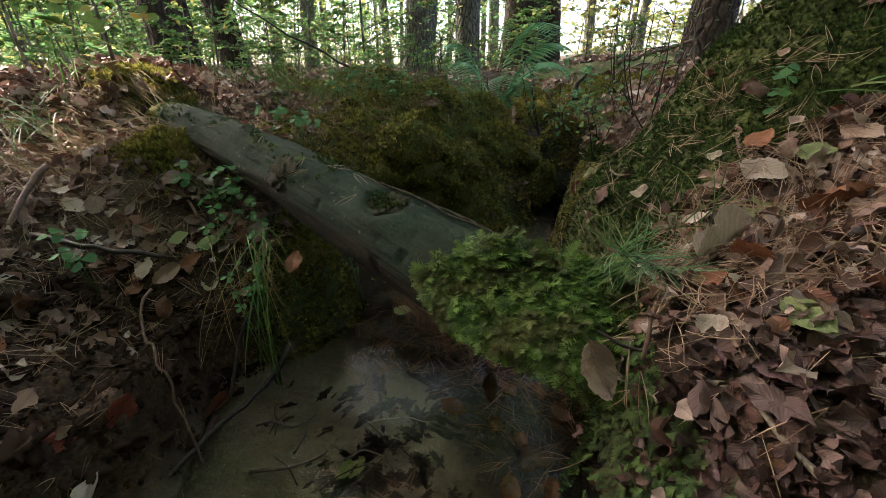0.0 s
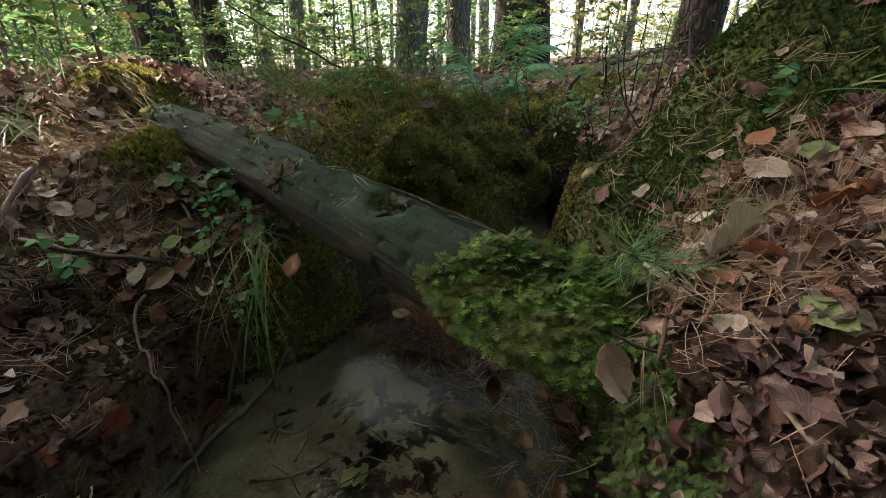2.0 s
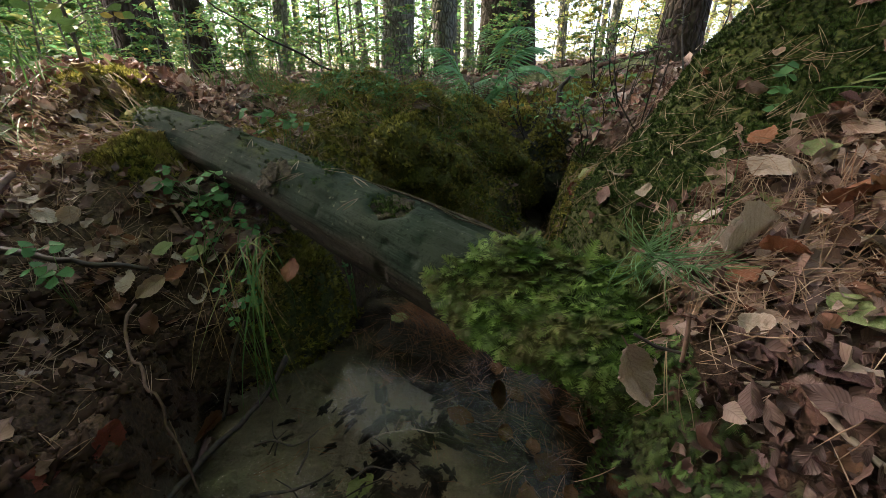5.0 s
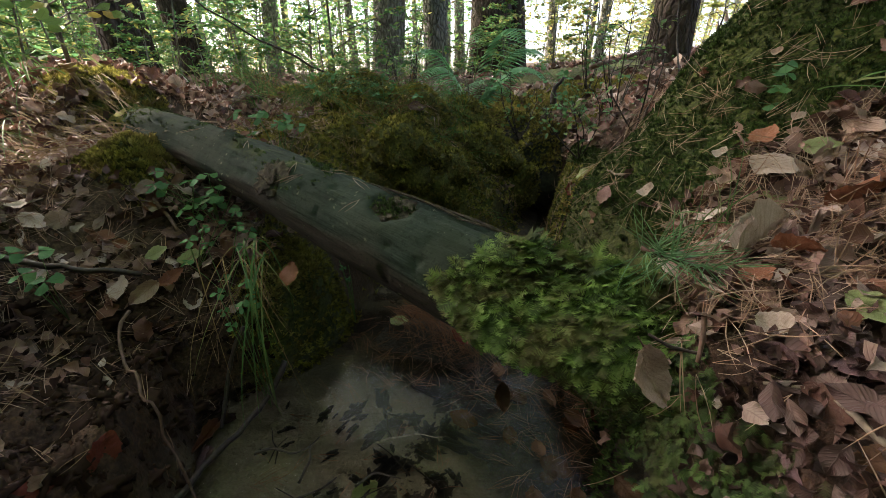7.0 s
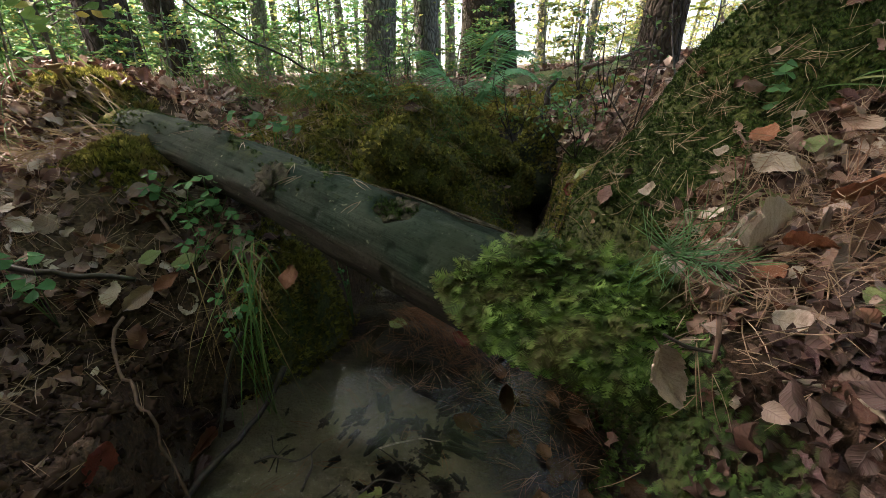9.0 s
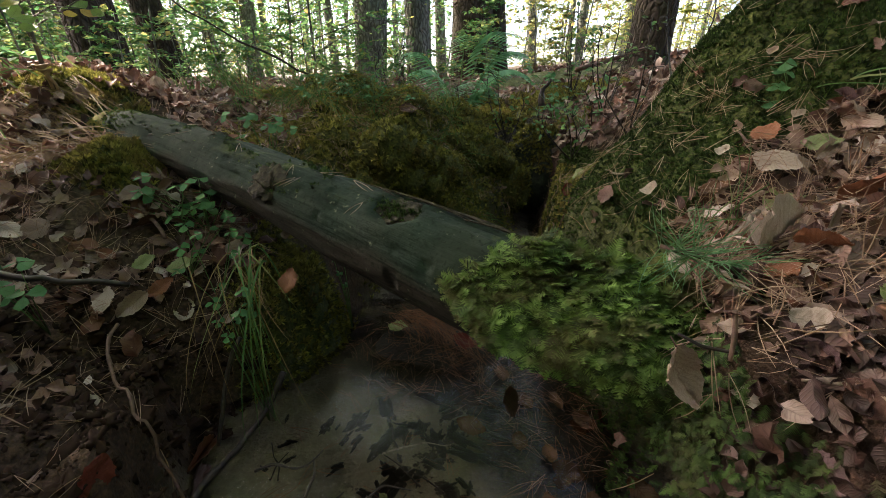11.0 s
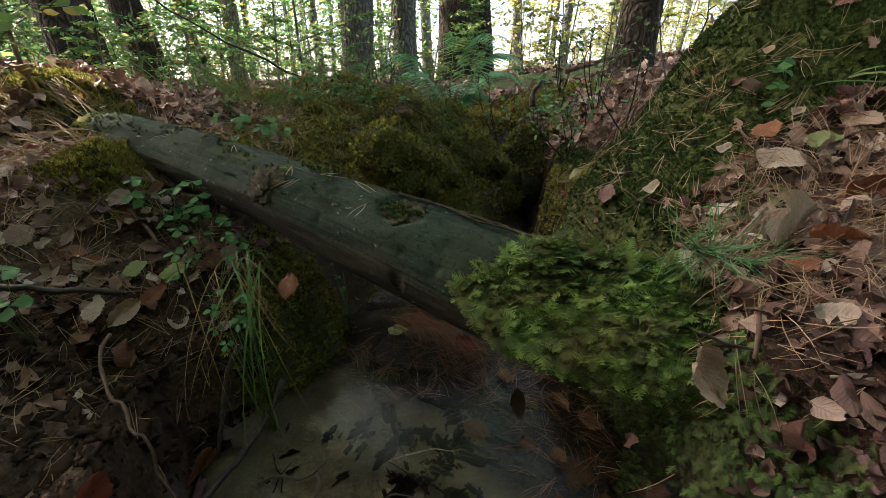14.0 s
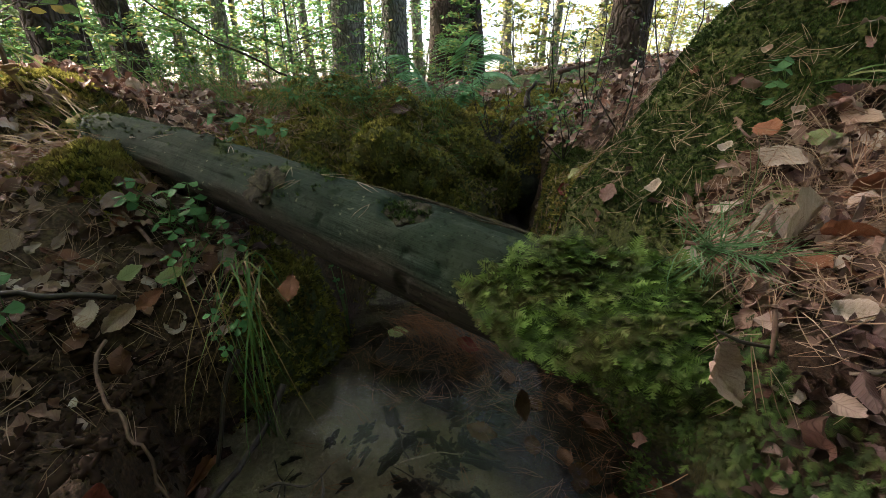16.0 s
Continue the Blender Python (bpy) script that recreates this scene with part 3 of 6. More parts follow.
steep = sm(0.9, 1.8, np.hypot(*gz))
soil = bump(X, Y, -0.45, 0.4, 0.22, 0.38, 4) * (1 - sm(0.08, 0.15, Z)) + low + steep
LITTER = np.clip(1 - soil, 0, 1) * (1 - MOSS)
silt = 0.12 + 0.85 * np.maximum(sm(-0.16, -0.05, X + 0.1 * vnoise(X * 8, Y * 8, 0, 91)), sm(0.56, 0.64, Y - 0.1 * (X < -0.15)) * (Y < 1.6))
# the right bank is undercut below the mossy lip
hollow = bump(X, Y, 0.25, 0.33, 9, 0.14, 4) * (1 - sm(-0.02, 0.11, Z)) * sm(-0.2, 0.0, X - right_edge(Y)) * (X < right_edge(Y) + 0.3)
X0 = X + 0.12 * hollow
# sand stops at the log and cushion, where the bed is painted dark
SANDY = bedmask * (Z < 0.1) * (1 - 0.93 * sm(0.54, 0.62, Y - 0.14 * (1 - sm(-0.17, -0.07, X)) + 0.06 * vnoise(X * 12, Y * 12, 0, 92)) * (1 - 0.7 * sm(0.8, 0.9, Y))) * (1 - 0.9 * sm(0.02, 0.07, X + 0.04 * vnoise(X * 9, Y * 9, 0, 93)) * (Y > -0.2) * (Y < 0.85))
me = mesh("ground", np.stack([X0, Y, Z], -1).reshape(-1, 3), quads, M_GROUND, attributes=(("moss", MOSS), ("litter", LITTER), ("sand", SANDY), ("mud_shade", np.clip(np.maximum((bedmask - SANDY) * 1.1, bump(X, Y, 0.03, 0.74, 0.24, 0.17, 4)), 0, 1)), ("silt", np.clip(silt, 0, 1)), ("wet", (1 - sm(-0.12, 0.0, Z)) * 0.9 + 0.35 * soil)))
thing("ground", me, "forest floor with dark humus banks and a sandy stream bed", "ground", kind="structure")

# water: the lower pools in one sheet, and the small pool above the fall
def water_sheet(x0, x1, y0, y1, z):
    ax, ay = np.arange(x0, x1, 0.02), np.arange(y0, y1, 0.02)
    wx, wy = np.meshgrid(ax, ay)
    i = np.arange(len(ay) - 1)[:, None] * len(ax) + np.arange(len(ax) - 1)[None]
    q = np.stack([i, i + 1, i + len(ax) + 1, i + len(ax)], -1).reshape(-1, 4)
    v = np.stack([wx, wy, z + 0.0012 * fbm(wx * 18, wy * 18, 0, 2, 14)], -1).reshape(-1, 3)
    wet = (height(wx, wy).ravel() < z + 0.01)
    return v, q[wet[q].any(1)]


v, q = water_sheet(-1.0, 0.72, -2.6, 1.74, -0.135)
thing("water", mesh("water", v, q, M_WATER), "clear shallow stream water over pale sand", "stream", kind="structure").visible_shadow = False
v, q = water_sheet(0.05, 0.75, 1.7, 2.6, 0.105)
thing("upper_water", mesh("upper_water", v, q, M_WATER), "small pool of clear water above the fall", "stream", kind="structure").visible_shadow = False

# ---- fallen log across the stream ----
LOG_A, LOG_B = np.array([-0.8, 1.065, 0.301]), np.array([0.15, 0.4325, 0.129])
LOG_LEN = np.linalg.norm(LOG_B - LOG_A)
LOG_DIR = (LOG_B - LOG_A) / LOG_LEN
LOG_SIDE = np.cross([0, 0, 1], LOG_DIR)
LOG_SIDE /= np.linalg.norm(LOG_SIDE)
LOG_UP = np.cross(LOG_DIR, LOG_SIDE)


def log_radius(s):
    return 0.05 + 0.026 * np.clip(s / 1.1, 0, 1.1) - 0.01 * sm(0.1, 0.0, s)


def log_axis(s):
    s = np.asarray(s, float)
    return LOG_A + s[..., None] * LOG_DIR + LOG_UP * (0.012 * np.sin(np.pi * s / LOG_LEN))[..., None] + LOG_SIDE * (0.008 * np.sin(4.2 * s))[..., None]


def on_log(s, deg, lift=0.0):
    """A place on the log's skin: metres along it, degrees from its top towards the far side."""
    s, a = np.asarray(s, float), np.radians(np.asarray(deg, float))
    out = np.cos(a)[..., None] * LOG_UP + np.sin(a)[..., None] * LOG_SIDE
    return log_axis(s) + (log_radius(s) + lift)[..., None] * out, out


def log_skin(s, a):
    out = np.cos(a)[..., None] * LOG_UP + np.sin(a)[..., None] * LOG_SIDE
    r = log_radius(s)
    r = r + 0.006 * fbm(s * 5, np.cos(a) * 1.3, np.sin(a) * 1.3, 3, 101) + 0.0016 * fbm(s * 6, np.cos(a) * 9, np.sin(a) * 9, 3, 103) - 0.004 * sm(0.45, 0.75, vnoise(s * 38, np.cos(a) * 4.5, np.sin(a) * 4.5, 105))
    for ks, ka, rad, high in ((0.635, -54, 0.034, 0.006), (0.885, -14, 0.045, 0.009), (0.42, 0, 0.02, 0.006)):
        d = np.hypot(s - ks, np.angle(np.exp(1j * (a - math.radians(ka)))) * r)
        r = r + high * np.exp(-((d / rad) ** 2))
    d = np.hypot(s - 0.885, np.angle(np.exp(1j * (a - math.radians(-14)))) * 0.075)
    r = r - 0.022 * np.exp(-((d / 0.033) ** 4))
    # a long drying crack on the far shoulder
    r = r - 0.006 * np.exp(-((np.angle(np.exp(1j * (a - 0.42 - 0.12 * np.sin(9 * s)))) * 0.06 / 0.003) ** 2)) * sm(0.74, 0.8, s) * (1 - sm(1.02, 1.08, s))
    return log_axis(s) + r[..., None] * out


fallen_log = tagged(new("fallen_log"), "grey-green barkless fallen log lying across the stream", "log")
fallen_log.location = log_axis(np.array(0.5)) - [0, 0, 0.05]
bpy.context.view_layer.update()
inv = fallen_log.matrix_world.inverted()


def log_part(name, me, label=""):
    ob = part(name, me, fallen_log, label)
    ob.matrix_parent_inverse = inv
    return ob


ns, na = 300, 110
S, A = np.meshgrid(np.linspace(0, LOG_LEN, ns), np.linspace(0, 2 * np.pi, na, endpoint=False), indexing="ij")
V = log_skin(S, A).reshape(-1, 3)
i = np.arange(ns - 1)[:, None] * na + np.arange(na)[None]
j = np.arange(ns - 1)[:, None] * na + (np.arange(na)[None] + 1) % na
caps = [np.stack([np.full(na - 2, 0), np.arange(2, na), np.arange(1, na - 1)], -1), np.stack([np.full(na - 2, 0), np.arange(1, na - 1), np.arange(2, na)], -1) + (ns - 1) * na]
uv = np.stack([np.abs(A.ravel() / np.pi - 1) * 0.5, S.ravel()], -1)
c = np.cos(A).ravel()
side = np.sin(A).ravel()
log_part("trunk", mesh("trunk", V, [np.stack([i, j, j + na, i + na], -1).reshape(-1, 4), np.concatenate(caps)], M_LOG, uv, attributes=(("under", sm(0.25, -0.15, c + 0.25 * vnoise(S * 9, A * 2, 0, 3).ravel())), ("top", sm(0.72, 1.0, c) * 0.8))))


def lump(centre, radii, rough, seed, rings=18, sides=26, squash=None, freq=1.3):
    """A rough rounded lump, as (verts, faces, uv)."""
    th, ph = np.meshgrid(np.linspace(0.02, np.pi - 0.02, rings), np.linspace(0, 2 * np.pi, sides, endpoint=False), indexing="ij")
    d = np.stack([np.sin(th) * np.cos(ph), np.sin(th) * np.sin(ph), np.cos(th)], -1).reshape(-1, 3)
    r = 1 + rough * fbm(d[:, 0] * freq + seed, d[:, 1] * freq, d[:, 2] * freq, 4, seed)
    i = np.arange(rings - 1)[:, None] * sides + np.arange(sides)[None]
    j = np.arange(rings - 1)[:, None] * sides + (np.arange(sides)[None] + 1) % sides
    f = np.stack([i, i + sides, j + sides, j], -1).reshape(-1, 4)
    return np.asarray(centre) + d * r[:, None] * np.asarray(radii), f, np.zeros((len(d), 2))


for s, deg, size, lift in ((0.635, -54, (0.028, 0.026, 0.0045), 0.001), (0.42, 0, (0.014, 0.012, 0.006), 0.001)):
    c0, out = on_log(s, deg, lift)
    v, f, u = lump((0, 0, 0), size, 0.6, 7 + int(deg), 30, 40, freq=3.0)
    R = np.array(turns(out[None], np.array([0.3]))[0])
    log_part("knot", mesh("knot", v @ R.T + c0, f, M_ROT), "rotten crumbling knot")
c0, out = on_log(0.885, -14, -0.012)
v, f, u = lump((0, 0, 0), (0.04, 0.031, 0.007), 0.6, 23, 30, 40, freq=3.0)
log_part("hollow", mesh("hollow", v @ np.array(turns(out[None], np.array([0.3]))[0]).T + c0, f, M_ROT), "rotten hollow in the log")
for s0, s1, d0, d1, w in ((0.81, 1.06, 8, 20, 0.0035), (0.84, 0.99, 14, 12, 0.003), (0.93, 1.09, 20, 16, 0.004), (0.8, 0.87, 4, 0, 0.0022), (0.98, 1.1, 8, 14, 0.0025)):
    q_ = np.linspace(0, 1, 9)
    P, N = on_log(s0 + (s1 - s0) * q_, d0 + (d1 - d0) * q_, 0.004 * np.sin(np.pi * q_) + 0.002)
    v, f, u = tube(P, 0.55 * w * (0.3 + 0.9 * np.sin(np.pi * (0.12 + 0.8 * q_))), 5)
    log_part("splinter", mesh("splinter", v, f, M_ROT, u), "brown splinter of bark along the log's top")
# moss in the hollow, on the knot and along the top
rng = np.random.default_rng(3)
TUFTS = [tuft_template(7, s) for s in range(5)]
n1 = 900
s = np.r_[rng.normal(0.885, 0.026, 260), rng.normal(0.635, 0.018, 160), rng.uniform(0.05, 0.75, n1), rng.uniform(-0.01, 0.17, 1500)]
deg = np.r_[rng.normal(-14, 13, 260), rng.normal(-50, 14, 160), rng.normal(0, 20, n1), rng.uniform(-110, 110, 1500)]
keep = np.r_[np.ones(420, bool), (vnoise(s[420:] * 16, deg[420:] * 0.05, 0, 17) > 0.25) | (s[420:] < 0.17 * rng.random(len(s) - 420))]
P, N = on_log(s[keep], deg[keep], -0.001)
P[:260] -= N[:260] * 0.006
end, fe, ue = lump(LOG_A + LOG_DIR * 0.01, (0.046, 0.046, 0.046), 0.4, 77, 16, 24)
log_part("mossy_end", mesh("mossy_end", end, fe, M_MOSS), "moss grown over the end of the log")
k = rng.integers(0, len(end), 700)
P, N = np.concatenate([P, end[k]]), np.concatenate([N, unit(end[k] - LOG_A)])
v, f, u = spread(TUFTS, P, turns(N + rng.normal(0, 0.3, N.shape), rng.uniform(0, 6.3, len(P))), rng.uniform(0.003, 0.008, len(P)), rng)
tagged(log_part("moss", mesh("moss", v, f, M_TUFT), "thin moss growing on the log"), kind="stuff")

# ---- mosses ----
FRONDS = [frond_template(10, s) for s in range(6)]
END = 1.3
rng = np.random.default_rng(5)
# the thick cushion of feathery moss that wraps the log's lower end
cs, ca = np.meshgrid(np.linspace(0.985, END, 46), np.linspace(-np.pi, np.pi, 56, endpoint=False), indexing="ij")


def cushion_skin(s, a):
    out = np.cos(a)[..., None] * LOG_UP + np.sin(a)[..., None] * LOG_SIDE
    start = 1.005 + 0.085 * np.minimum((a + 1.0) ** 2, 1.6) + 0.018 * vnoise(np.cos(a) * 3, np.sin(a) * 3, 2.2, 5)
    grow = sm(0, 0.07, s - start + 0.01)
    hang = 0.55 + 0.45 * np.clip(np.cos(a - 0.3), -0.6, 1)
    low_ = 0.12 * sm(1.08, 1.2, s)
    wrap = sm(-1.95 + 2 * low_, -1.4 + 2 * low_, a) * (1 - sm(1.2, 1.9, a))
    grow = grow * wrap
    r = log_radius(s) - 0.006 + grow * (0.012 + 0.006 * hang + 0.018 * fbm(s * 11, np.cos(a) * 1.6, np.sin(a) * 1.6, 3, 33)) * (1 - 0.25 * sm(1.2, 1.3, s))
    r = r * (1 - 0.2 * sm(1.1, 1.3, s))
    return log_axis(s) + LOG_UP * (0.01 * sm(1.08, 1.3, s))[..., None] + r[..., None] * out, out, grow


V, OUT, G = cushion_skin(cs, ca)
i = np.arange(45)[:, None] * 56 + np.arange(56)[None]
j = np.arange(45)[:, None] * 56 + (np.arange(56)[None] + 1) % 56
q = np.stack([i, j, j + 56, i + 56], -1).reshape(-1, 4)
n = Nodes("moss_base")
f_ = n.noise(170.0, 5.0)
n.bump(f_, 1.0, 0.006)
M_MOSS_BASE = n.done(n.ramp(f_, (0.35, (0.04, 0.04, 0.012)), (0.55, (0.1, 0.1, 0.025)), (0.7, (0.16, 0.14, 0.045))), 0.9)
# darker copy of the base: the shade between the fronds, as colour
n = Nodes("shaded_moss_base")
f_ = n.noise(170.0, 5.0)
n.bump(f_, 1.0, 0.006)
M_MOSS_SHADED = n.done(n.ramp(f_, (0.35, (0.012, 0.015, 0.005)), (0.55, (0.03, 0.035, 0.01)), (0.7, (0.06, 0.055, 0.02))), 0.9)
moss_cushion = thing("moss_cushion", mesh("moss_cushion", V.reshape(-1, 3), q, M_MOSS_SHADED), "thick cushion of bright green feathery moss on the log", "moss")
s, a = rng.uniform(1.0, END, 7500), rng.uniform(-1.95, 1.6, 7500)
P, N, G = cushion_skin(s, a)
keep = G > rng.uniform(0.05, 0.4, len(G))
P, N = P[keep], N[keep]
ahead = 0.5 * N + np.array([0.1, -0.35, -0.42]) * rng.uniform(0.4, 1.2, (len(P), 1)) + rng.normal(0, 0.3, P.shape)
v, f, u = spread(FRONDS, P - N * 0.002, aims(ahead, N + [0, 0, 0.5]), rng.uniform(0.018, 0.036, len(P)), rng)
tagged(part("feather_moss", mesh("feather_moss", v, f, M_FROND, smooth=False), moss_cushion), kind="stuff")


def on_ground(count, box, density, rng):
    """Random places on the ground in the box x0, x1, y0, y1, kept by a density from 0 to 1."""
    x, y = rng.uniform(box[0], box[1], count), rng.uniform(box[2], box[3], count)
    keep = rng.random(count) < density(x, y)
    x, y = x[keep], y[keep]
    return np.stack([x, y, height(x, y)], -1), normals(x, y)


# feathery moss on the near bank below the cushion
def near_face(x, y):
    dr = x - right_edge(y)
    return (np.abs(dr - 0.025) < 0.045) * sm(0.1, 0.2, y) * (1 - sm(0.42, 0.5, y)) * (0.35 + 0.65 * (fbm(x * 12, y * 12, 0, 2, 9) > -0.2))


P, N = on_ground(30000, (0.08, 0.34, -0.05, 0.5), near_face, rng)
steep = np.clip(1.2 - N[:, 2], 0.15, 1)
keep = rng.random(len(P)) < steep
keep &= (P[:, 1] < 0.24 + 0.04 * rng.random(len(P))) | (P[:, 2] > 0.05)
P, N = P[keep], N[keep]
P[:, 2] += rng.uniform(-0.03, 0.03, len(P)) * (1 - N[:, 2])
ahead = 0.45 * N + np.array([-0.2, -0.25, -0.8]) * rng.uniform(0.3, 1.2, (len(P), 1)) + rng.normal(0, 0.4, P.shape)
v, f, u = spread(FRONDS, P, aims(ahead, N + [0, 0, 0.6]), rng.uniform(0.008, 0.017, len(P)), rng)
thing("bank_moss", mesh("bank_moss", v, f, M_FROND_SHADED, smooth=False), "feathery green moss hanging down the stream bank", "moss", kind="stuff")


def moss_field(name, count, box, mask, lo, hi, material, label, seed):
    rng = np.random.default_rng(seed)
    P, N = on_ground(count, box, mask, rng)
    v, f, u = spread(TUFTS, P - N * 0.002, turns(N + [0, 0, 0.4] + rng.normal(0, 0.35, N.shape), rng.uniform(0, 6.3, len(P))), rng.uniform(lo, hi, len(P)), rng)
    return thing(name, mesh(name, v, f, material, smooth=False), label, "moss", kind="stuff")


def dry_moss(x, y):
    return moss_cover(x, y) * (1 - stream(x, y) * (height(x, y) < -0.1))


moss_field("bank_moss_carpet", 56000, (0.2, 1.2, 0.3, 1.5), dry_moss, 0.005, 0.011, M_TUFT, "green moss carpet on the bank with needles in it", 21)
moss_field("mound_moss", 26000, (-0.6, 0.4, 0.9, 1.85), dry_moss, 0.007, 0.015, M_MOSS, "dark olive moss covering the stream mound", 22)
# swelling moss cushions on the mound's face
rng = np.random.default_rng(27)
CUSHIONS = (
    (-0.114, 1.13, 0.21, 0.1), (0.012, 1.2, 0.146, 0.065), (0.012, 1.17, 0.047, 0.07), (0.124, 1.42, 0.163, 0.1), (0.136, 1.36, -0.02, 0.09), (0.27, 1.5, 0.033, 0.095), (-0.537, 1.56, 0.27, 0.12),
    (-0.289, 1.36, 0.262, 0.105), (-0.284, 1.2, 0.225, 0.065), (-0.103, 1.4, 0.29, 0.1), (0.089, 1.56, 0.25, 0.095), (-0.036, 1.14, 0.11, 0.06), (-0.4, 1.53, 0.29, 0.11), (-0.2, 1.1, 0.14, 0.07), (0.21, 1.47, 0.13, 0.08), (-0.11, 1.12, 0.07, 0.07),
)
for k, (x, y, z, r) in enumerate(CUSHIONS):
    v, f, u = lump((0, 0, 0), (r, r * 0.85, r * 0.95), 0.3, 130 + k, 20, 28, freq=1.6)
    cush = thing("moss_cushion", mesh("moss_cushion", v, f, M_MOSS_BASE), "rounded olive-brown moss cushion on the stream mound", "moss", "moss cushions on the mound", at=pose(x, y, z))
    i = rng.integers(0, len(v), int(150000 * r * r))
    N = unit(v[i])
    P = v[i] + rng.normal(0, 0.1 * r, (len(i), 3)) * [1, 1, 1]
    P = P * (np.linalg.norm(v[i], axis=1) / np.linalg.norm(P, axis=1))[:, None]
    vv, ff, uu = spread(TUFTS, P - N * 0.002, turns(N + [0, 0, 0.25] + rng.normal(0, 0.35, N.shape), rng.uniform(0, 6.3, len(P))), rng.uniform(0.008, 0.016, len(P)), rng)
    tagged(part("moss", mesh("moss", vv, ff, M_MOSS, smooth=False), cush), kind="stuff")
moss_field("log_foot_moss", 16000, (-0.85, -0.12, 0.55, 1.0), dry_moss, 0.007, 0.015, M_MOSS, "moss hanging under the log on the bank", 23)
moss_field("sunlit_moss", 9000, (-1.4, -0.75, 1.0, 1.5), dry_moss, 0.008, 0.016, M_MOSS, "sunlit golden green moss hummock", 24)
moss_field("upstream_moss", 14000, (0.3, 1.2, 1.5, 3.2), dry_moss, 0.012, 0.024, M_MOSS, "moss on the ledges above the small fall", 25)
# ---- leaf litter and needles ----
LEAVES = [leaf_template(6, h, c, fo, w, t, s) for s, (h, c, fo, w, t) in enumerate(((0.31, 0.3, 0.3, 0.06, 0.9), (0.28, 0.6, 0.6, 0.08, 0.9), (0.33, -0.5, 0.35, 0.09, 0.85), (0.3, 0.2, -0.5, 0.08, 1.0), (0.26, 1.0, 0.8, 0.07, 0.95), (0.34, -0.3, 0.2, 0.1, 0.9), (0.25, 0.45, 1.1, 0.07, 0.9), (0.3, 0.9, 0.2, 0.1, 0.9)))]
FLAT = [leaf_template(4, h, c, fo, 0.05, 0.9, s, 2) for s, (h, c, fo) in enumerate(((0.33, 0.25, 0.25), (0.3, 0.5, 0.5), (0.35, -0.4, 0.2), (0.3, 0.7, -0.3)))]


def bare(x, y):
    """Where leaves lie thick: banks without moss, clear of the water and of the wet soil face."""
    z = height(x, y)
    face = bump(x, y, -0.42, 0.38, 0.2, 0.3, 4) * (1 - sm(0.05, 0.12, z))
    return np.clip((1 - moss_cover(x, y) * 0.97) * (1 - 0.9 * face) * (1 - stream(x, y)) * sm(-0.1, 0.02, z), 0, 1)


def lying(P, N, rng, tilt, lift):
    up = N + rng.normal(0, tilt, N.shape)
    return P + N * rng.uniform(*lift, (len(P), 1)), turns(up, rng.uniform(0, 6.3, len(P)))


def leaf_heap(name, count, box, lo, hi, label, seed, templates=LEAVES, tilt=0.28, lift=(0.002, 0.016), material=None):
    rng = np.random.default_rng(seed)
    P, N = on_ground(count, box, bare, rng)
    P, R = lying(P, N, rng, tilt, lift)
    v, f, u = spread(templates, P, R, rng.uniform(lo, hi, len(P)), rng)
    return thing(name, mesh(name, v, f, material or M_LITTER, u), label, "leaf litter", kind="stuff")


leaf_heap("right_bank_litter", 4600, (0.2, 0.95, 0.2, 1.0), 0.018, 0.045, "brown fallen beech leaves heaped on the bank", 31, tilt=0.4, lift=(0.0, 0.014))
leaf_heap("bank_edge_litter", 2300, (0.18, 0.52, -0.06, 0.25), 0.014, 0.032, "dark brown crumpled leaves at the bank edge, darkened for shade", 37, tilt=0.5, material=M_LITTER_SHADED)
leaf_heap("sunlit_litter", 2000, (-1.6, -0.75, 0.75, 1.6), 0.02, 0.05, "reddish fallen leaves in flecks of sun", 38, tilt=0.5, lift=(0.004, 0.024))
leaf_heap("left_bank_litter", 3000, (-1.35, -0.35, 0.2, 1.5), 0.018, 0.052, "brown and reddish fallen leaves on the bank", 32)
leaf_heap("gap_slope_litter", 1300, (0.36, 1.15, 0.98, 2.1), 0.03, 0.06, "pale and reddish leaves heaped on the slope by the gap", 35)
leaf_heap("upstream_litter", 2200, (-1.6, 2.4, 1.2, 3.6), 0.04, 0.08, "fallen leaves on the slope above the stream", 33, FLAT)
leaf_heap("forest_floor_litter", 1600, (-6, 6, 3.2, 9), 0.05, 0.09, "fallen leaves on the forest floor", 34, FLAT)
leaf_heap("far_slope_litter", 2600, (0.5, 4.0, 2.5, 6.0), 0.05, 0.09, "pale fallen leaves on the far slope", 39, FLAT)
NEEDLES = [needle_template(b, tw, 0) for b, tw in ((0.03, True), (0.12, True), (-0.1, False), (0.2, False), (0.05, True))]


def needle_heap(name, count, box, mask, material, label, seed, lo=0.03, hi=0.06, tilt=0.28, lift=(0.003, 0.018)):
    rng = np.random.default_rng(seed)
    P, N = on_ground(count, box, mask, rng)
    P, R = lying(P, N, rng, tilt, lift)
    v, f, u = spread(NEEDLES, P, R, rng.uniform(lo, hi, len(P)), rng)
    return thing(name, mesh(name, v, f, material, smooth=True), label, "pine needles", kind="stuff")


def dry(x, y):
    return (1 - stream(x, y)) * (0.35 + 0.65 * bare(x, y)) * (1 - 0.75 * moss_cover(x, y))


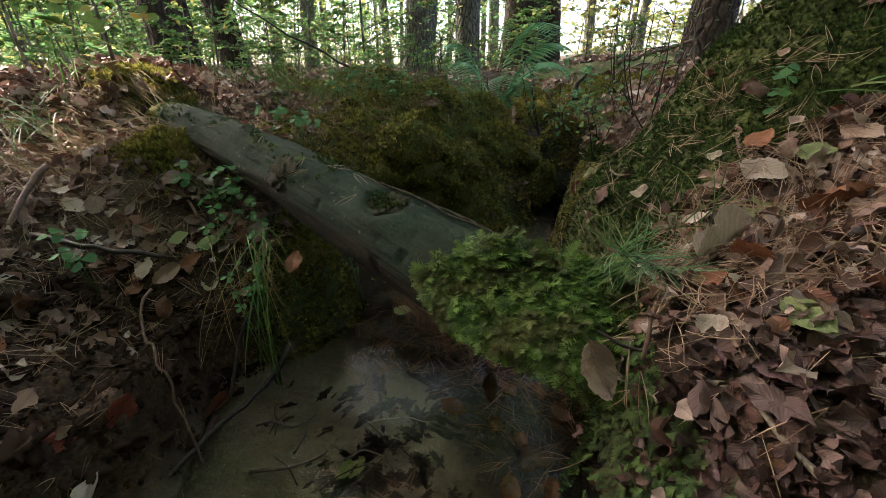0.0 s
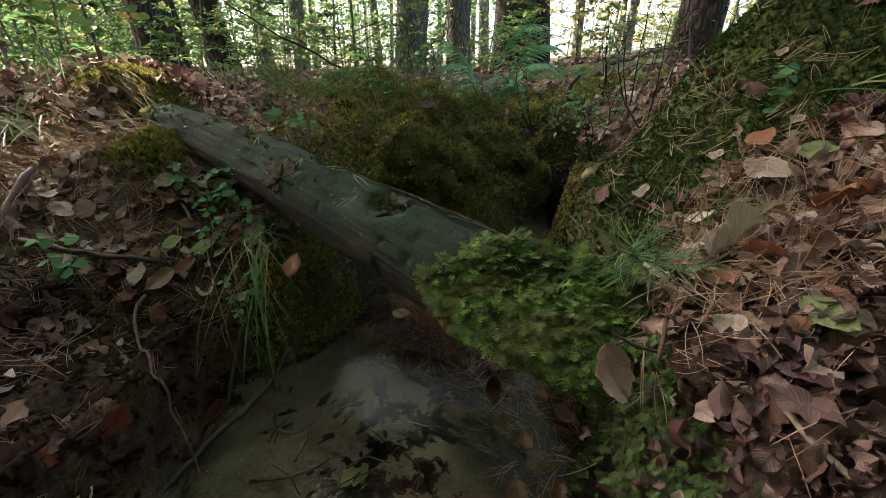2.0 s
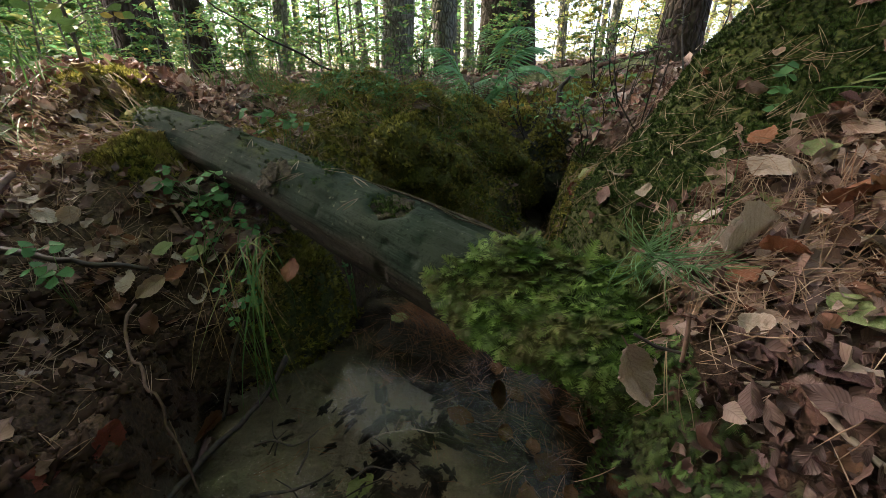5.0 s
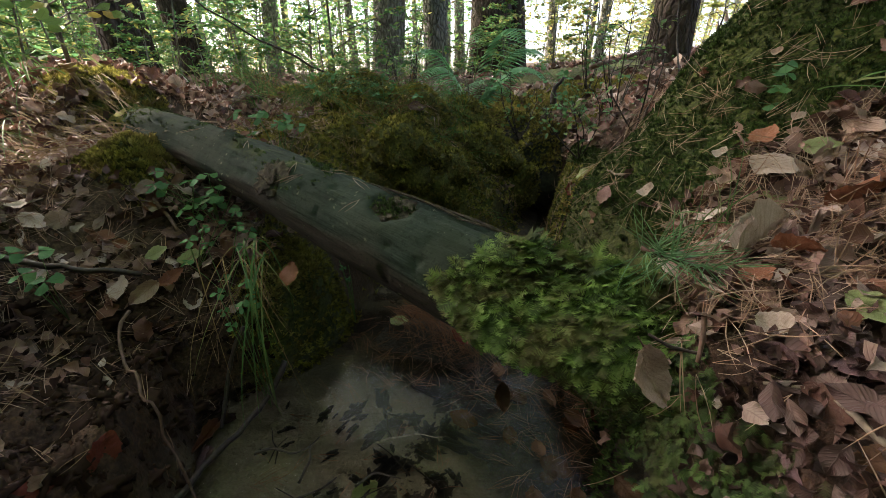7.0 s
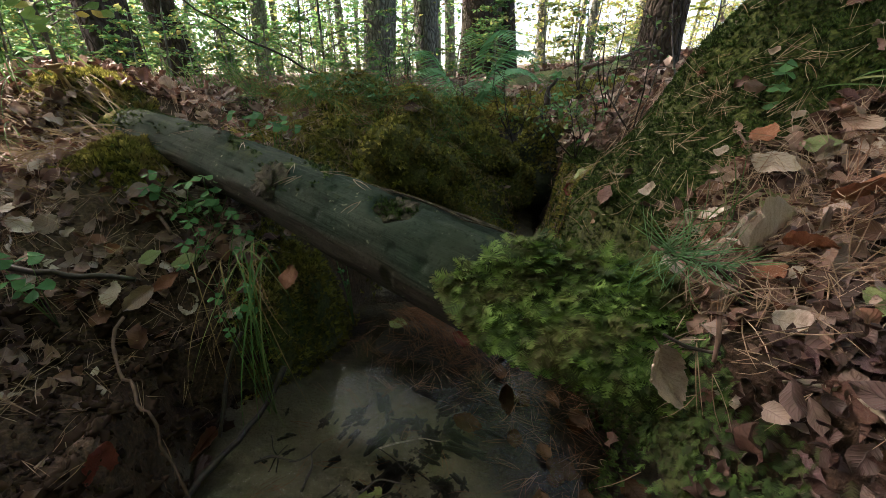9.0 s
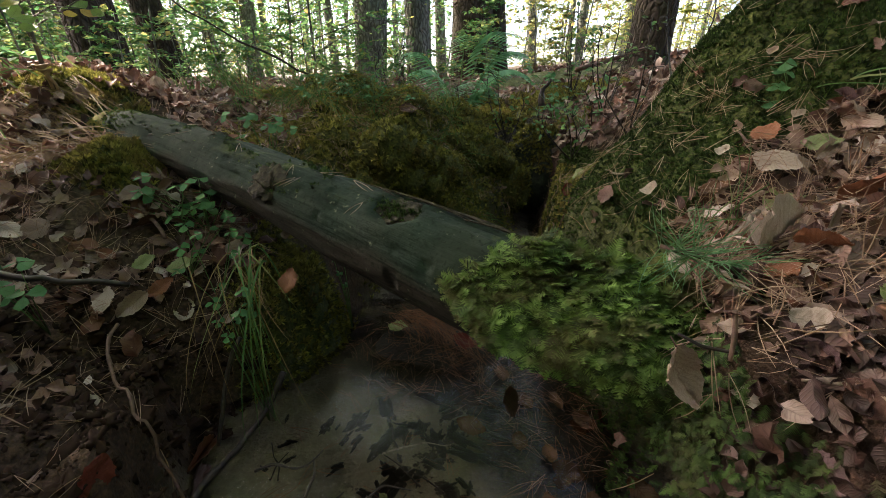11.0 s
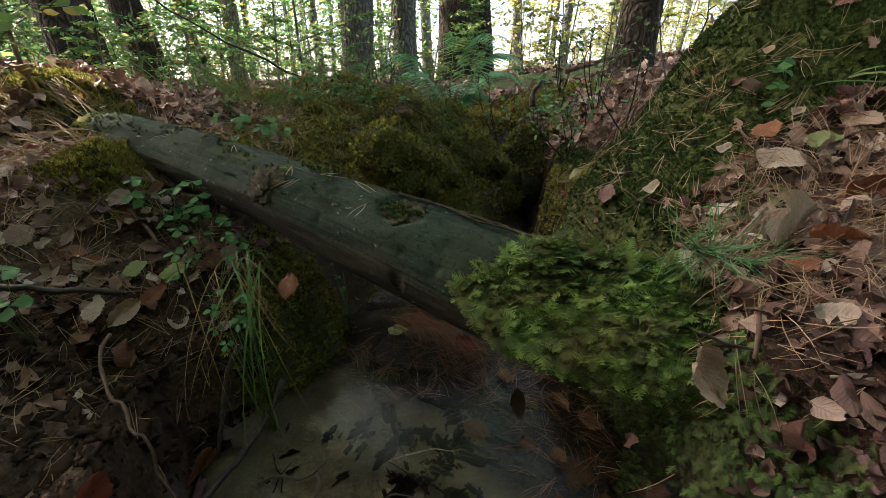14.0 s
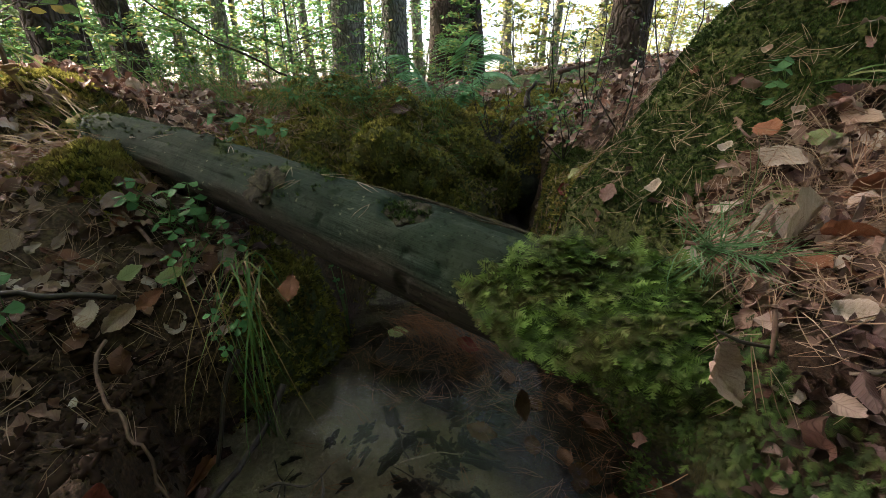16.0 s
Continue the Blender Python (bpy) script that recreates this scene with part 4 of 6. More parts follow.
needle_heap("right_bank_needles", 7300, (0.2, 0.95, 0.25, 1.1), dry, M_NEEDLE, "dry brown pine needles strewn over leaves", 41, lift=(0.006, 0.026))
needle_heap("bank_edge_needles", 170, (0.18, 0.6, -0.2, 0.25), dry, M_NEEDLE, "dry pine needles at the edge of the bank", 49, lift=(0.004, 0.026))
needle_heap("left_bank_needles", 4200, (-1.3, -0.34, 0.2, 1.4), dry, M_NEEDLE, "dry brown pine needles strewn over the bank", 42, lift=(0.004, 0.024))
needle_heap("slope_needles", 260, (0.3, 1.1, 0.45, 1.0), lambda x, y: 0.8 * (1 - stream(x, y)), M_NEEDLE, "pale needles caught in the moss of the slope", 50, lift=(0.006, 0.02))
needle_heap("mound_needles", 1700, (-0.55, 0.35, 0.95, 1.6), lambda x, y: 0.8 * (1 - stream(x, y)), M_NEEDLE, "pine needles caught in the moss", 43, lift=(0.008, 0.02))
needle_heap("upstream_needles", 900, (0.3, 1.3, 1.2, 2.6), dry, M_NEEDLE, "pine needles on the slope", 44)
# reddish needles washed together under the log
needle_heap("needle_drift", 800, (-0.2, 0.2, 0.57, 0.86), lambda x, y: bump(x, y, 0.0, 0.7, 0.15, 0.1), M_NEEDLE_RED, "drift of reddish needles under the log", 45, 0.03, 0.06, 0.22, (0.004, 0.04))

# a combed strand of them that hangs towards the water
rng = np.random.default_rng(48)
kn = 170
u = rng.uniform(0, 1, kn)
P = np.stack([-0.1 + 0.1 * u + 0.05 * u**3 + rng.normal(0, 0.022, kn), 0.765 - 0.05 * u - 0.03 * u**3 + rng.normal(0, 0.018, kn), -0.07 - 0.035 * u**2 + rng.uniform(0, 0.02, kn)], -1)
ahead = np.stack([0.8 - 0.5 * u, -0.35 - 0.6 * u, -0.05 - 0.4 * u], -1) + rng.normal(0, 0.24, (kn, 3))
v, f, u = spread(NEEDLES, P, aims(ahead, np.array([[0.0, 0.0, 1.0]]) + 0 * ahead), rng.uniform(0.04, 0.065, kn), rng)
thing("needle_strand", mesh("needle_strand", v, f, M_NEEDLE_RED), "reddish needles combed together by the water", "pine needles", kind="stuff")

# the wood's floor all round
def around(x, y):
    near = bump(x, y, 0.0, 0.8, 1.25, 1.1, 8)
    return bare(x, y) * (1 - near) * (0.35 + 0.65 * sm(-0.3, 0.3, fbm(x * 1.3, y * 1.3, 0, 3, 97)))


rng = np.random.default_rng(36)
P, N = on_ground(11000, (-4.5, 4.5, -4.0, 3.4), around, rng)
P, R = lying(P, N, rng, 0.25, (0.003, 0.02))
v, f, u = spread(FLAT, P, R, rng.uniform(0.035, 0.085, len(P)), rng)
thing("surrounding_litter", mesh("surrounding_litter", v, f, M_LITTER, u), "brown fallen leaves covering the wood's floor", "leaf litter", kind="stuff")

# ---- single leaves ----
def pleated(rows, half, curl, fold, wave, tip, seed, deep=0.012):
    """A leaf whose blade is pleated between its side veins."""
    v, f, u = leaf_template(rows, half, curl, fold, wave, tip, seed, 8)
    side = np.abs(u[:, 0] - 0.5)
    v = v.copy()
    v[:, 2] += deep * np.sin(62 * (u[:, 1] - 0.55 * side)) * np.minimum(side * 8, 1)
    v[:, 2] += 0.05 * vnoise(u[:, 0] * 3 + seed, u[:, 1] * 4, 0, seed) * side * 2
    return v, f, u


ROLLED = pleated(18, 0.4, 0.15, 1.25, 0.03, 0.9, 12)
BROAD = pleated(18, 0.34, 0.2, 0.22, 0.03, 0.9, 14)
LONG = pleated(18, 0.26, 0.25, 0.3, 0.03, 0.95, 15, 0.008)
CURLED = pleated(18, 0.34, 0.85, 0.45, 0.05, 0.9, 16, 0.016)
HANGING = pleated(22, 0.29, 0.45, 0.55, 0.04, 0.85, 21, 0.022)
HERO = {}


def single_leaf(shape, size, x, y, lift, tilt, yaw, material, label, z=None, roll=0):
    key = (id(shape), material.name)
    if key not in HERO:
        v, f, u = shape
        stalk = tube([(0, 0.02, 0), (0.01, -0.08, -0.005), (0.03, -0.16, 0.01)], [0.012, 0.009, 0.008], 4)
        HERO[key] = (mesh("dead_leaf", v, f, material, u), mesh("stalk", stalk[0], stalk[1], M_TWIG_BROWN))
    scale = Matrix.Diagonal((size, size, size, 1))
    if z is None:
        lie = Vector((0, 0, 1)).rotation_difference(Vector(normals(np.array([x]), np.array([y]), 0.02)[0])).to_matrix().to_4x4()
        m = Matrix.Translation((x, y, float(height(x, y)) + lift)) @ lie @ pose(0, 0, 0, 0, 0, yaw) @ pose(0, 0, 0, tilt * 0.45, roll, 0) @ scale @ Matrix.Translation((0, -0.5, 0))
    else:
        m = pose(x, y, z + lift, tilt, roll, yaw) @ scale
    ob = thing("dead_leaf", HERO[key][0], label, "leaf", "fallen leaves", at=m)
    st = part("stalk", HERO[key][1], ob)
    return ob


for row in (
    (HANGING, 0.066, 0.168, 0.268, 0, -74, 192, M_LEAF_TAN, "curled tan dead beech leaf hanging from the moss", 0.212, 22),
    (BROAD, 0.05, 0.318, 0.95, 0.012, 45, 20, M_LEAF_RED, "red leaf lodged by the gap"),
    (BROAD, 0.05, 0.345, 0.965, 0.015, 55, -20, M_LEAF_GREEN, "yellow-green leaf lodged by the gap"),
    (BROAD, 0.042, -0.61, 0.89, 0.0, 20, -30, M_LEAF_PALE, "small tan leaf stuck to the log", 0.305),
    (BROAD, 0.052, -0.4, 0.325, 0.01, 42, 40, M_LEAF_RED, "dark red leaf on wet black soil"),
    (BROAD, 0.045, -0.43, 0.27, 0.01, 40, -20, M_LEAF_RED, "dark red leaf on wet black soil"),
    (BROAD, 0.05, -0.86, 1.07, 0.015, 40, 10, M_LEAF, "round brown leaf leaning on the moss"),
    (BROAD, 0.06, -0.08, 1.28, 0.012, 25, 80, M_LEAF, "brown leaf lying on the mossy mound"),
    (BROAD, 0.055, -0.104, 0.775, 0.018, 12, 60, M_LEAF_GREEN, "olive leaf on the needle drift"),
    (BROAD, 0.05, 0.04, 0.69, 0.03, 12, 60, M_LEAF_RED, "dark red leaf in the needle drift"),
    (HANGING, 0.055, 0.1, 0.52, 0.0, -60, 190, M_LEAF_MUD, "wet dark brown leaf hanging over the water", -0.06),
    (BROAD, 0.055, 0.06, 0.5, 0.0, 4, 60, M_LEAF_MUD, "sodden brown leaf on the stream bed", -0.142),
    (BROAD, 0.05, -0.1, 0.4, 0.0, 3, 140, M_LEAF_GREEN, "olive leaf lying under the water", -0.146),
    (ROLLED, 0.075, -0.4, 0.475, 0.016, 35, 170, M_LEAF_RUST, "curled wet brown leaf at the water's edge"),
    (ROLLED, 0.07, -0.385, 0.425, 0.016, 30, 190, M_LEAF_PURPLE, "curled wet grey-brown leaf at the water's edge"),
    (BROAD, 0.045, -0.255, 0.6, 0.0, -40, 170, M_LEAF_RUST, "small orange-brown leaf on dark moss", 0.13),
    (CURLED, 0.06, -0.6, 0.42, 0.015, 10, 40, M_LEAF, "tan dead leaf on the dark bank"),
    (CURLED, 0.06, -0.68, 0.58, 0.015, 10, 140, M_LEAF, "tan dead leaf on the dark bank"),
    (CURLED, 0.07, -0.78, 1.33, 0.02, 40, 30, M_LEAF_PALE, "upright tan leaf behind the log"),
    (BROAD, 0.07, -0.93, 0.97, 0.02, 50, 20, M_LEAF_PALE, "pale pinkish leaf in the sun"),
    (BROAD, 0.046, 0.512, 0.544, 0.026, 8, -119, M_LEAF_GREEN, "fading green leaf lying on the litter"),
    (BROAD, 0.061, 0.451, 0.536, 0.026, 8, -147, M_LEAF_PALE, "pale pinkish leaf on the litter"),
    (CURLED, 0.065, 0.437, 0.483, 0.026, 8, -169, M_LEAF_GREEN, "pale green leaf with a curled edge"),
    (LONG, 0.130, 0.437, 0.400, 0.026, 8, 155, M_LEAF_RUST, "long smooth rust-brown leaf on the litter"),
    (ROLLED, 0.044, 0.315, 0.318, 0.026, 8, -159, M_LEAF_RUST, "rolled reddish-brown leaf on the litter"),
    (ROLLED, 0.077, 0.321, 0.365, 0.026, 8, -71, M_LEAF_PALE, "rolled whitish dry leaf on the litter"),
    (CURLED, 0.038, 0.338, 0.465, 0.026, 8, -110, M_LEAF_PALE, "pale crumpled leaf beside the pine sprig"),
    (CURLED, 0.038, 0.409, 0.557, 0.026, 8, -102, M_LEAF_TAN, "pinkish tan leaf on green moss"),
    (BROAD, 0.058, 0.299, 0.710, 0.026, 8, -168, M_LEAF, "small brown leaf on green moss"),
    (CURLED, 0.036, 0.339, 0.638, 0.026, 8, -94, M_LEAF_PALE, "small pale leaf on green moss"),
    (CURLED, 0.034, 0.256, 0.249, 0.026, 8, -139, M_LEAF_PALE, "crumpled pale tan leaf among needles"),
    (BROAD, 0.041, 0.305, 0.234, 0.026, 8, -168, M_LEAF_GREEN, "blotched pale green leaf on the litter"),
    (LONG, 0.057, 0.277, 0.209, 0.026, 8, -168, M_LEAF_PURPLE, "large purple-brown leaf on pine needles"),
    (BROAD, 0.037, 0.256, 0.198, 0.026, 8, -178, M_LEAF, "torn brown leaf on the bank edge"),
    (CURLED, 0.042, 0.248, 0.228, 0.026, 8, -161, M_LEAF_PURPLE, "grey-brown crumpled leaf on the bank"),
    (BROAD, 0.040, 0.243, 0.194, 0.026, 8, -173, M_LEAF_PURPLE, "small purple-grey leaf on the bank edge"),
    (BROAD, 0.049, 0.281, 0.318, 0.026, 8, 174, M_LEAF_RUST, "rust-brown leaf under the dry needles"),
    (LONG, 0.050, 0.388, 0.556, 0.026, 8, -128, M_LEAF_MUD, "dark brown leaf on the edge of the moss"),
    (CURLED, 0.023, 0.511, 0.590, 0.026, 8, -122, M_LEAF_PALE, "whitish curled leaf on the moss slope"),
    (CURLED, 0.027, 0.425, 0.608, 0.026, 8, -123, M_LEAF_PALE, "small pale leaf between moss and litter"),
    (BROAD, 0.051, 0.557, 0.541, 0.026, 8, -168, M_LEAF_TAN, "broad tan leaf on the litter"),
    (CURLED, 0.027, 0.254, 0.159, 0.026, 8, -113, M_LEAF_MUD, "dark brown leaf on the bank edge"),
    (LONG, 0.044, 0.372, 0.520, 0.026, 8, -126, M_LEAF, "long brown leaf on the litter"),
    (BROAD, 0.051, 0.467, 0.591, 0.026, 8, -61, M_LEAF_RUST, "rust-brown leaf standing in the litter"),
    (CURLED, 0.022, 0.546, 0.715, 0.026, 8, -120, M_LEAF_TAN, "small tan curled leaf on the moss slope"),
    (BROAD, 0.048, -0.464, 0.655, 0.026, 8, -52, M_LEAF_GREEN, "pale green pointed leaf on the bank"),
    (BROAD, 0.039, -0.524, 0.653, 0.026, 8, -44, M_LEAF_GREEN, "dull green leaf on the litter"),
    (HANGING, 0.059, -0.517, 0.586, 0.026, 8, 158, M_LEAF_TAN, "curled pale brown leaf at the bank edge"),
    (CURLED, 0.054, -0.458, 0.613, 0.026, 8, -174, M_LEAF, "pinkish brown leaf hanging at the bank edge"),
    (LONG, 0.051, -0.488, 0.623, 0.026, 8, -39, M_LEAF_RUST, "long brown leaf on the bank edge"),
    (CURLED, 0.046, -0.572, 0.640, 0.026, 8, -40, M_LEAF, "crumpled tan leaf on the litter"),
):
    single_leaf(*row)
rng = np.random.default_rng(51)
MATS = [M_LEAF] * 5 + [M_LEAF_PALE, M_LEAF_RUST, M_LEAF_PURPLE]
SHAPES = [BROAD, LONG, CURLED, CURLED, ROLLED, BROAD]
for box, count, name in (((-1.35, -0.7, 0.8, 1.35), 80, "reddish brown leaf lying in the flecks of sun"), ((0.3, 0.8, 0.36, 0.85), 110, "dry brown beech leaf lying on the litter"), ((-1.0, -0.42, 0.35, 1.1), 170, "dry brown leaf lying on the dark bank")):
    P, N = on_ground(count, box, bare, rng)
    for (x, y, z), nn in zip(P, N):
        single_leaf(SHAPES[rng.integers(6)], rng.uniform(0.028, 0.055), x, y, rng.uniform(0.006, 0.016), rng.normal(0, 30), rng.uniform(0, 360), MATS[rng.integers(8)], name, None, rng.normal(0, 14))

# crumbs of black soil on the left bank
rng = np.random.default_rng(55)
P, N = on_ground(3600, (-0.85, -0.33, 0.15, 0.75), lambda x, y: (height(x, y) < 0.14) * (1 - stream(x, y)), rng)
CRUMBS = [lump((0, 0, 0), (1.2, 1, 0.6), 1.0, s, 4, 5, freq=2.5) for s in range(4)]
n = Nodes("soil_crumb")
f_ = n.noise(140.0, 4.0)
M_SOIL = n.done(n.ramp(n.island(), (0.0, (0.014, 0.0075, 0.005)), (0.8, (0.038, 0.019, 0.012)), (1.0, (0.09, 0.045, 0.028))), 0.85, spec=0.15)
v, f, u = spread(CRUMBS, P, turns(N, rng.uniform(0, 6.3, len(P))), rng.uniform(0.05, 1, len(P)) ** 3 * 0.005 + 0.001, rng)
thing("soil_crumbs", mesh("soil_crumbs", v, f, M_SOIL), "crumbs of black humus on the bank", "soil", kind="stuff")

P, N = on_ground(420, (-0.8, -0.36, 0.2, 0.62), lambda x, y: (height(x, y) < 0.1) * (1 - stream(x, y)), rng)
CLODS = [lump((0, 0, 0), (1.1, 1, 0.75), 1.1, s + 9, 12, 16, freq=2.2) for s in range(5)]
CLOD_MESHES = [mesh("soil_clod", v, f, M_SOIL) for v, f, u in CLODS]
for k, (p, nn) in enumerate(zip(P, N)):
    size = 0.004 + 0.013 * rng.random() ** 2.5
    m = Matrix.Translation(Vector(p - nn * 0.003)) @ pose(0, 0, 0, rng.normal(0, 25), rng.normal(0, 25), rng.uniform(0, 360)) @ Matrix.Diagonal((size, size, size, 1))
    thing("soil_clod", CLOD_MESHES[k % 5], "black lump of wet humus on the bank face", "soil", "soil clods on the bank", at=m)

# ---- twigs ----


def rod(name, pts, r0, r1, material, label, category="twig", wobble=0.003, sides=6, steps=14, seed=0, group=""):
    """A twig through a few points, smoothed and slightly crooked."""
    p = np.asarray(pts, float)
    d = np.r_[0, np.cumsum(np.linalg.norm(np.diff(p, axis=0), axis=1))]
    t = np.linspace(0, d[-1], steps)
    c = np.stack([np.interp(t, d, p[:, k]) for k in range(3)], -1)
    for _ in range(2):
        c[1:-1] = (c[:-2] + 2 * c[1:-1] + c[2:]) / 4
    c = c + wobble * np.stack([vnoise(t * 40, seed, k, 3) for k in range(3)], -1)
    v, f, u = tube(c, np.linspace(r0, r1, steps) * (1 + 0.2 * vnoise(t * 90, seed, 0, 8)), sides)
    return thing(name, mesh(name, v, f, material, u), label, category, group)


rod("twig", [(-0.485, 0.522, 0.085), (-0.475, 0.49, 0.07), (-0.452, 0.452, 0.052), (-0.4, 0.402, 0.02), (-0.383, 0.392, -0.04), (-0.358, 0.374, -0.105), (-0.345, 0.36, -0.13)], 0.0026, 0.0016, M_TWIG_BROWN, "thin grey-brown crooked twig hanging down the bank", wobble=0.007, steps=26)
rod("root", [(-0.3, 0.6, -0.08), (-0.31, 0.572, -0.12), (-0.335, 0.495, -0.126), (-0.362, 0.38, -0.112), (-0.372, 0.3, -0.11)], 0.0058, 0.0045, M_TWIG_DARK, "black wet root lying in the water")
rod("root", [(-0.345, 0.57, 0.02), (-0.362, 0.54, -0.03), (-0.365, 0.5, -0.08), (-0.37, 0.475, -0.12)], 0.004, 0.003, M_TWIG_DARK, "black wet root hanging down the bank")
rod("twig", [(-0.3, 0.44, -0.132), (-0.27, 0.45, -0.13), (-0.23, 0.435, -0.13), (-0.205, 0.47, -0.132)], 0.0025, 0.0012, M_TWIG_DARK, "dark crooked twig in the shallow water")
rod("twig", [(-0.27, 0.36, -0.14), (-0.2, 0.37, -0.136), (-0.16, 0.4, -0.136)], 0.004, 0.0015, M_TWIG_DARK, "dark forked twig in the shallow water")
rod("twig", [(-0.215, 0.395, -0.138), (-0.205, 0.43, -0.134), (-0.215, 0.46, -0.134)], 0.0025, 0.001, M_TWIG_DARK, "dark twig in the shallow water")
rod("twig", [(-0.13, 0.39, -0.138), (-0.1, 0.41, -0.134), (-0.06, 0.4, -0.136)], 0.002, 0.001, M_TWIG_DARK, "dark twig in the shallow water")
rod("twig", [(-0.11, 0.46, -0.13), (-0.04, 0.475, -0.128), (0.0, 0.47, -0.13)], 0.0014, 0.0008, M_TWIG, "pale thin stalk floating on the water")
n = Nodes("wet_black_debris")
f_ = n.noise(110.0, 6.0)
n.bump(f_, 1.0, 0.008)
M_DEBRIS = n.done(n.ramp(f_, (0.35, (0.006, 0.005, 0.004)), (0.6, (0.025, 0.019, 0.014)), (0.75, (0.06, 0.045, 0.032))), 0.5)
SCRAPS = []
for k in range(6):
    th = np.linspace(0, 2 * np.pi, 22, endpoint=False)
    rr = 1 + 0.55 * fbm(np.cos(th) * 2.2 + 7 * k, np.sin(th) * 2.2, 0, 4, 60 + k)
    ring = np.stack([rr * np.cos(th), 0.55 * rr * np.sin(th), 0.1 * vnoise(np.cos(th) * 3, np.sin(th) * 3, k, 3)], -1)
    v = np.concatenate([ring, ring * 0.5 + [0, 0, 0.12], [[0, 0, 0.15]], ring * 0.96 - [0, 0, 0.14]])
    a_ = np.arange(22)
    b_ = (a_ + 1) % 22
    quads_ = np.concatenate([np.stack([a_, b_, b_ + 22, a_ + 22], -1), np.stack([a_ + 45, b_ + 45, b_, a_], -1)])
    SCRAPS.append(mesh("debris", v, [quads_, np.stack([a_ + 22, b_ + 22, 0 * a_ + 44], -1)], M_DEBRIS))
rng = np.random.default_rng(62)
for k in range(54):
    x, y = (rng.normal(-0.02, 0.075), rng.normal(0.45, 0.085)) if k < 34 else (rng.uniform(-0.3, -0.08), rng.uniform(0.34, 0.56))
    size = (0.006 + 0.02 * rng.random() ** 2) * (1 if k < 34 else 0.75)
    m = pose(x, y, float(height(x, y)) + 0.004, rng.normal(0, 6), rng.normal(0, 6), rng.uniform(0, 360)) @ Matrix.Diagonal((size * rng.uniform(0.9, 1.7), size, size, 1))
    thing("debris", SCRAPS[k % 6], "black scrap of rotten leaf lying on the stream bed", "debris", "debris in the stream", at=m)
for k in range(9):
    x, y, th = rng.uniform(-0.3, 0.0), rng.uniform(0.36, 0.54), rng.uniform(0, 3.1)
    ln = rng.uniform(0.02, 0.05)
    dx, dy = math.cos(th) * ln, math.sin(th) * ln
    rod("twig", [(x - dx, y - dy, -0.14), (x, y + 0.006, -0.138), (x + dx, y + dy, -0.14)], 0.0016, 0.0009, M_TWIG_DARK, "thin black twig lying on the sand", group="twigs on the stream bed", seed=90 + k)
rod("twig", [(-0.66, 0.82, 0.235), (-0.56, 0.74, 0.19), (-0.5, 0.69, 0.15)], 0.005, 0.003, M_TWIG_BROWN, "brown twig lying on the bank")
rod("twig", [(-0.72, 0.56, 0.16), (-0.6, 0.55, 0.145), (-0.5, 0.58, 0.115)], 0.006, 0.004, M_TWIG_DARK, "dark mossy stick lying on the bank")
rod("twig", [(-0.8, 0.7, 0.25), (-0.78, 0.62, 0.21), (-0.76, 0.56, 0.175)], 0.006, 0.005, M_TWIG_BROWN, "broken brown stick on the bank")
rod("twig", [(0.222, 0.285, 0.235), (0.222, 0.276, 0.215), (0.219, 0.268, 0.195)], 0.0021, 0.0017, M_TWIG_BROWN, "short broken twig stub in the moss")
rod("twig", [(0.222, 0.278, 0.222), (0.25, 0.285, 0.232), (0.275, 0.29, 0.235)], 0.0013, 0.001, M_TWIG_BROWN, "side twig in the moss")
rod("twig", [(0.222, 0.27, 0.203), (0.2, 0.28, 0.2), (0.185, 0.29, 0.208)], 0.0018, 0.0012, M_TWIG_DARK, "thin dark twig in the moss")
rod("twig", [(0.262, 0.215, 0.222), (0.262, 0.17, 0.22), (0.272, 0.12, 0.22)], 0.0024, 0.002, M_TWIG, "grey bare twig on the bank edge")
rod("twig", [(0.245, 0.235, 0.205), (0.275, 0.2, 0.222), (0.3, 0.15, 0.23)], 0.0015, 0.001, M_TWIG, "pale twig on the litter")
rod("stick", [(0.39, 0.33, 0.27), (0.386, 0.318, 0.285), (0.385, 0.308, 0.31)], 0.006, 0.005, M_TWIG_DARK, "short dark upright stub on the bank")
rod("stick", [(0.31, 0.42, 0.23), (0.35, 0.44, 0.25), (0.385, 0.47, 0.26)], 0.005, 0.004, M_TWIG, "grey lichened stick in the litter")
rod("stick", [(0.49, 1.86, 0.3), (0.495, 1.87, 0.36), (0.53, 1.87, 0.41)], 0.016, 0.006, M_TWIG_DARK, "short dark dead branch stub upright on the bank", wobble=0.006)
rod("stick", [(0.75, 2.2, 0.45), (0.95, 2.25, 0.5), (1.15, 2.3, 0.56)], 0.012, 0.008, M_TWIG_BROWN, "dead branch lying on the slope")
rod("stick", [(-0.62, 1.45, 0.33), (-0.8, 1.5, 0.34), (-1.0, 1.6, 0.38)], 0.018, 0.012, M_TWIG_DARK, "dark rotting branch behind the log", wobble=0.01)
rng = np.random.default_rng(61)
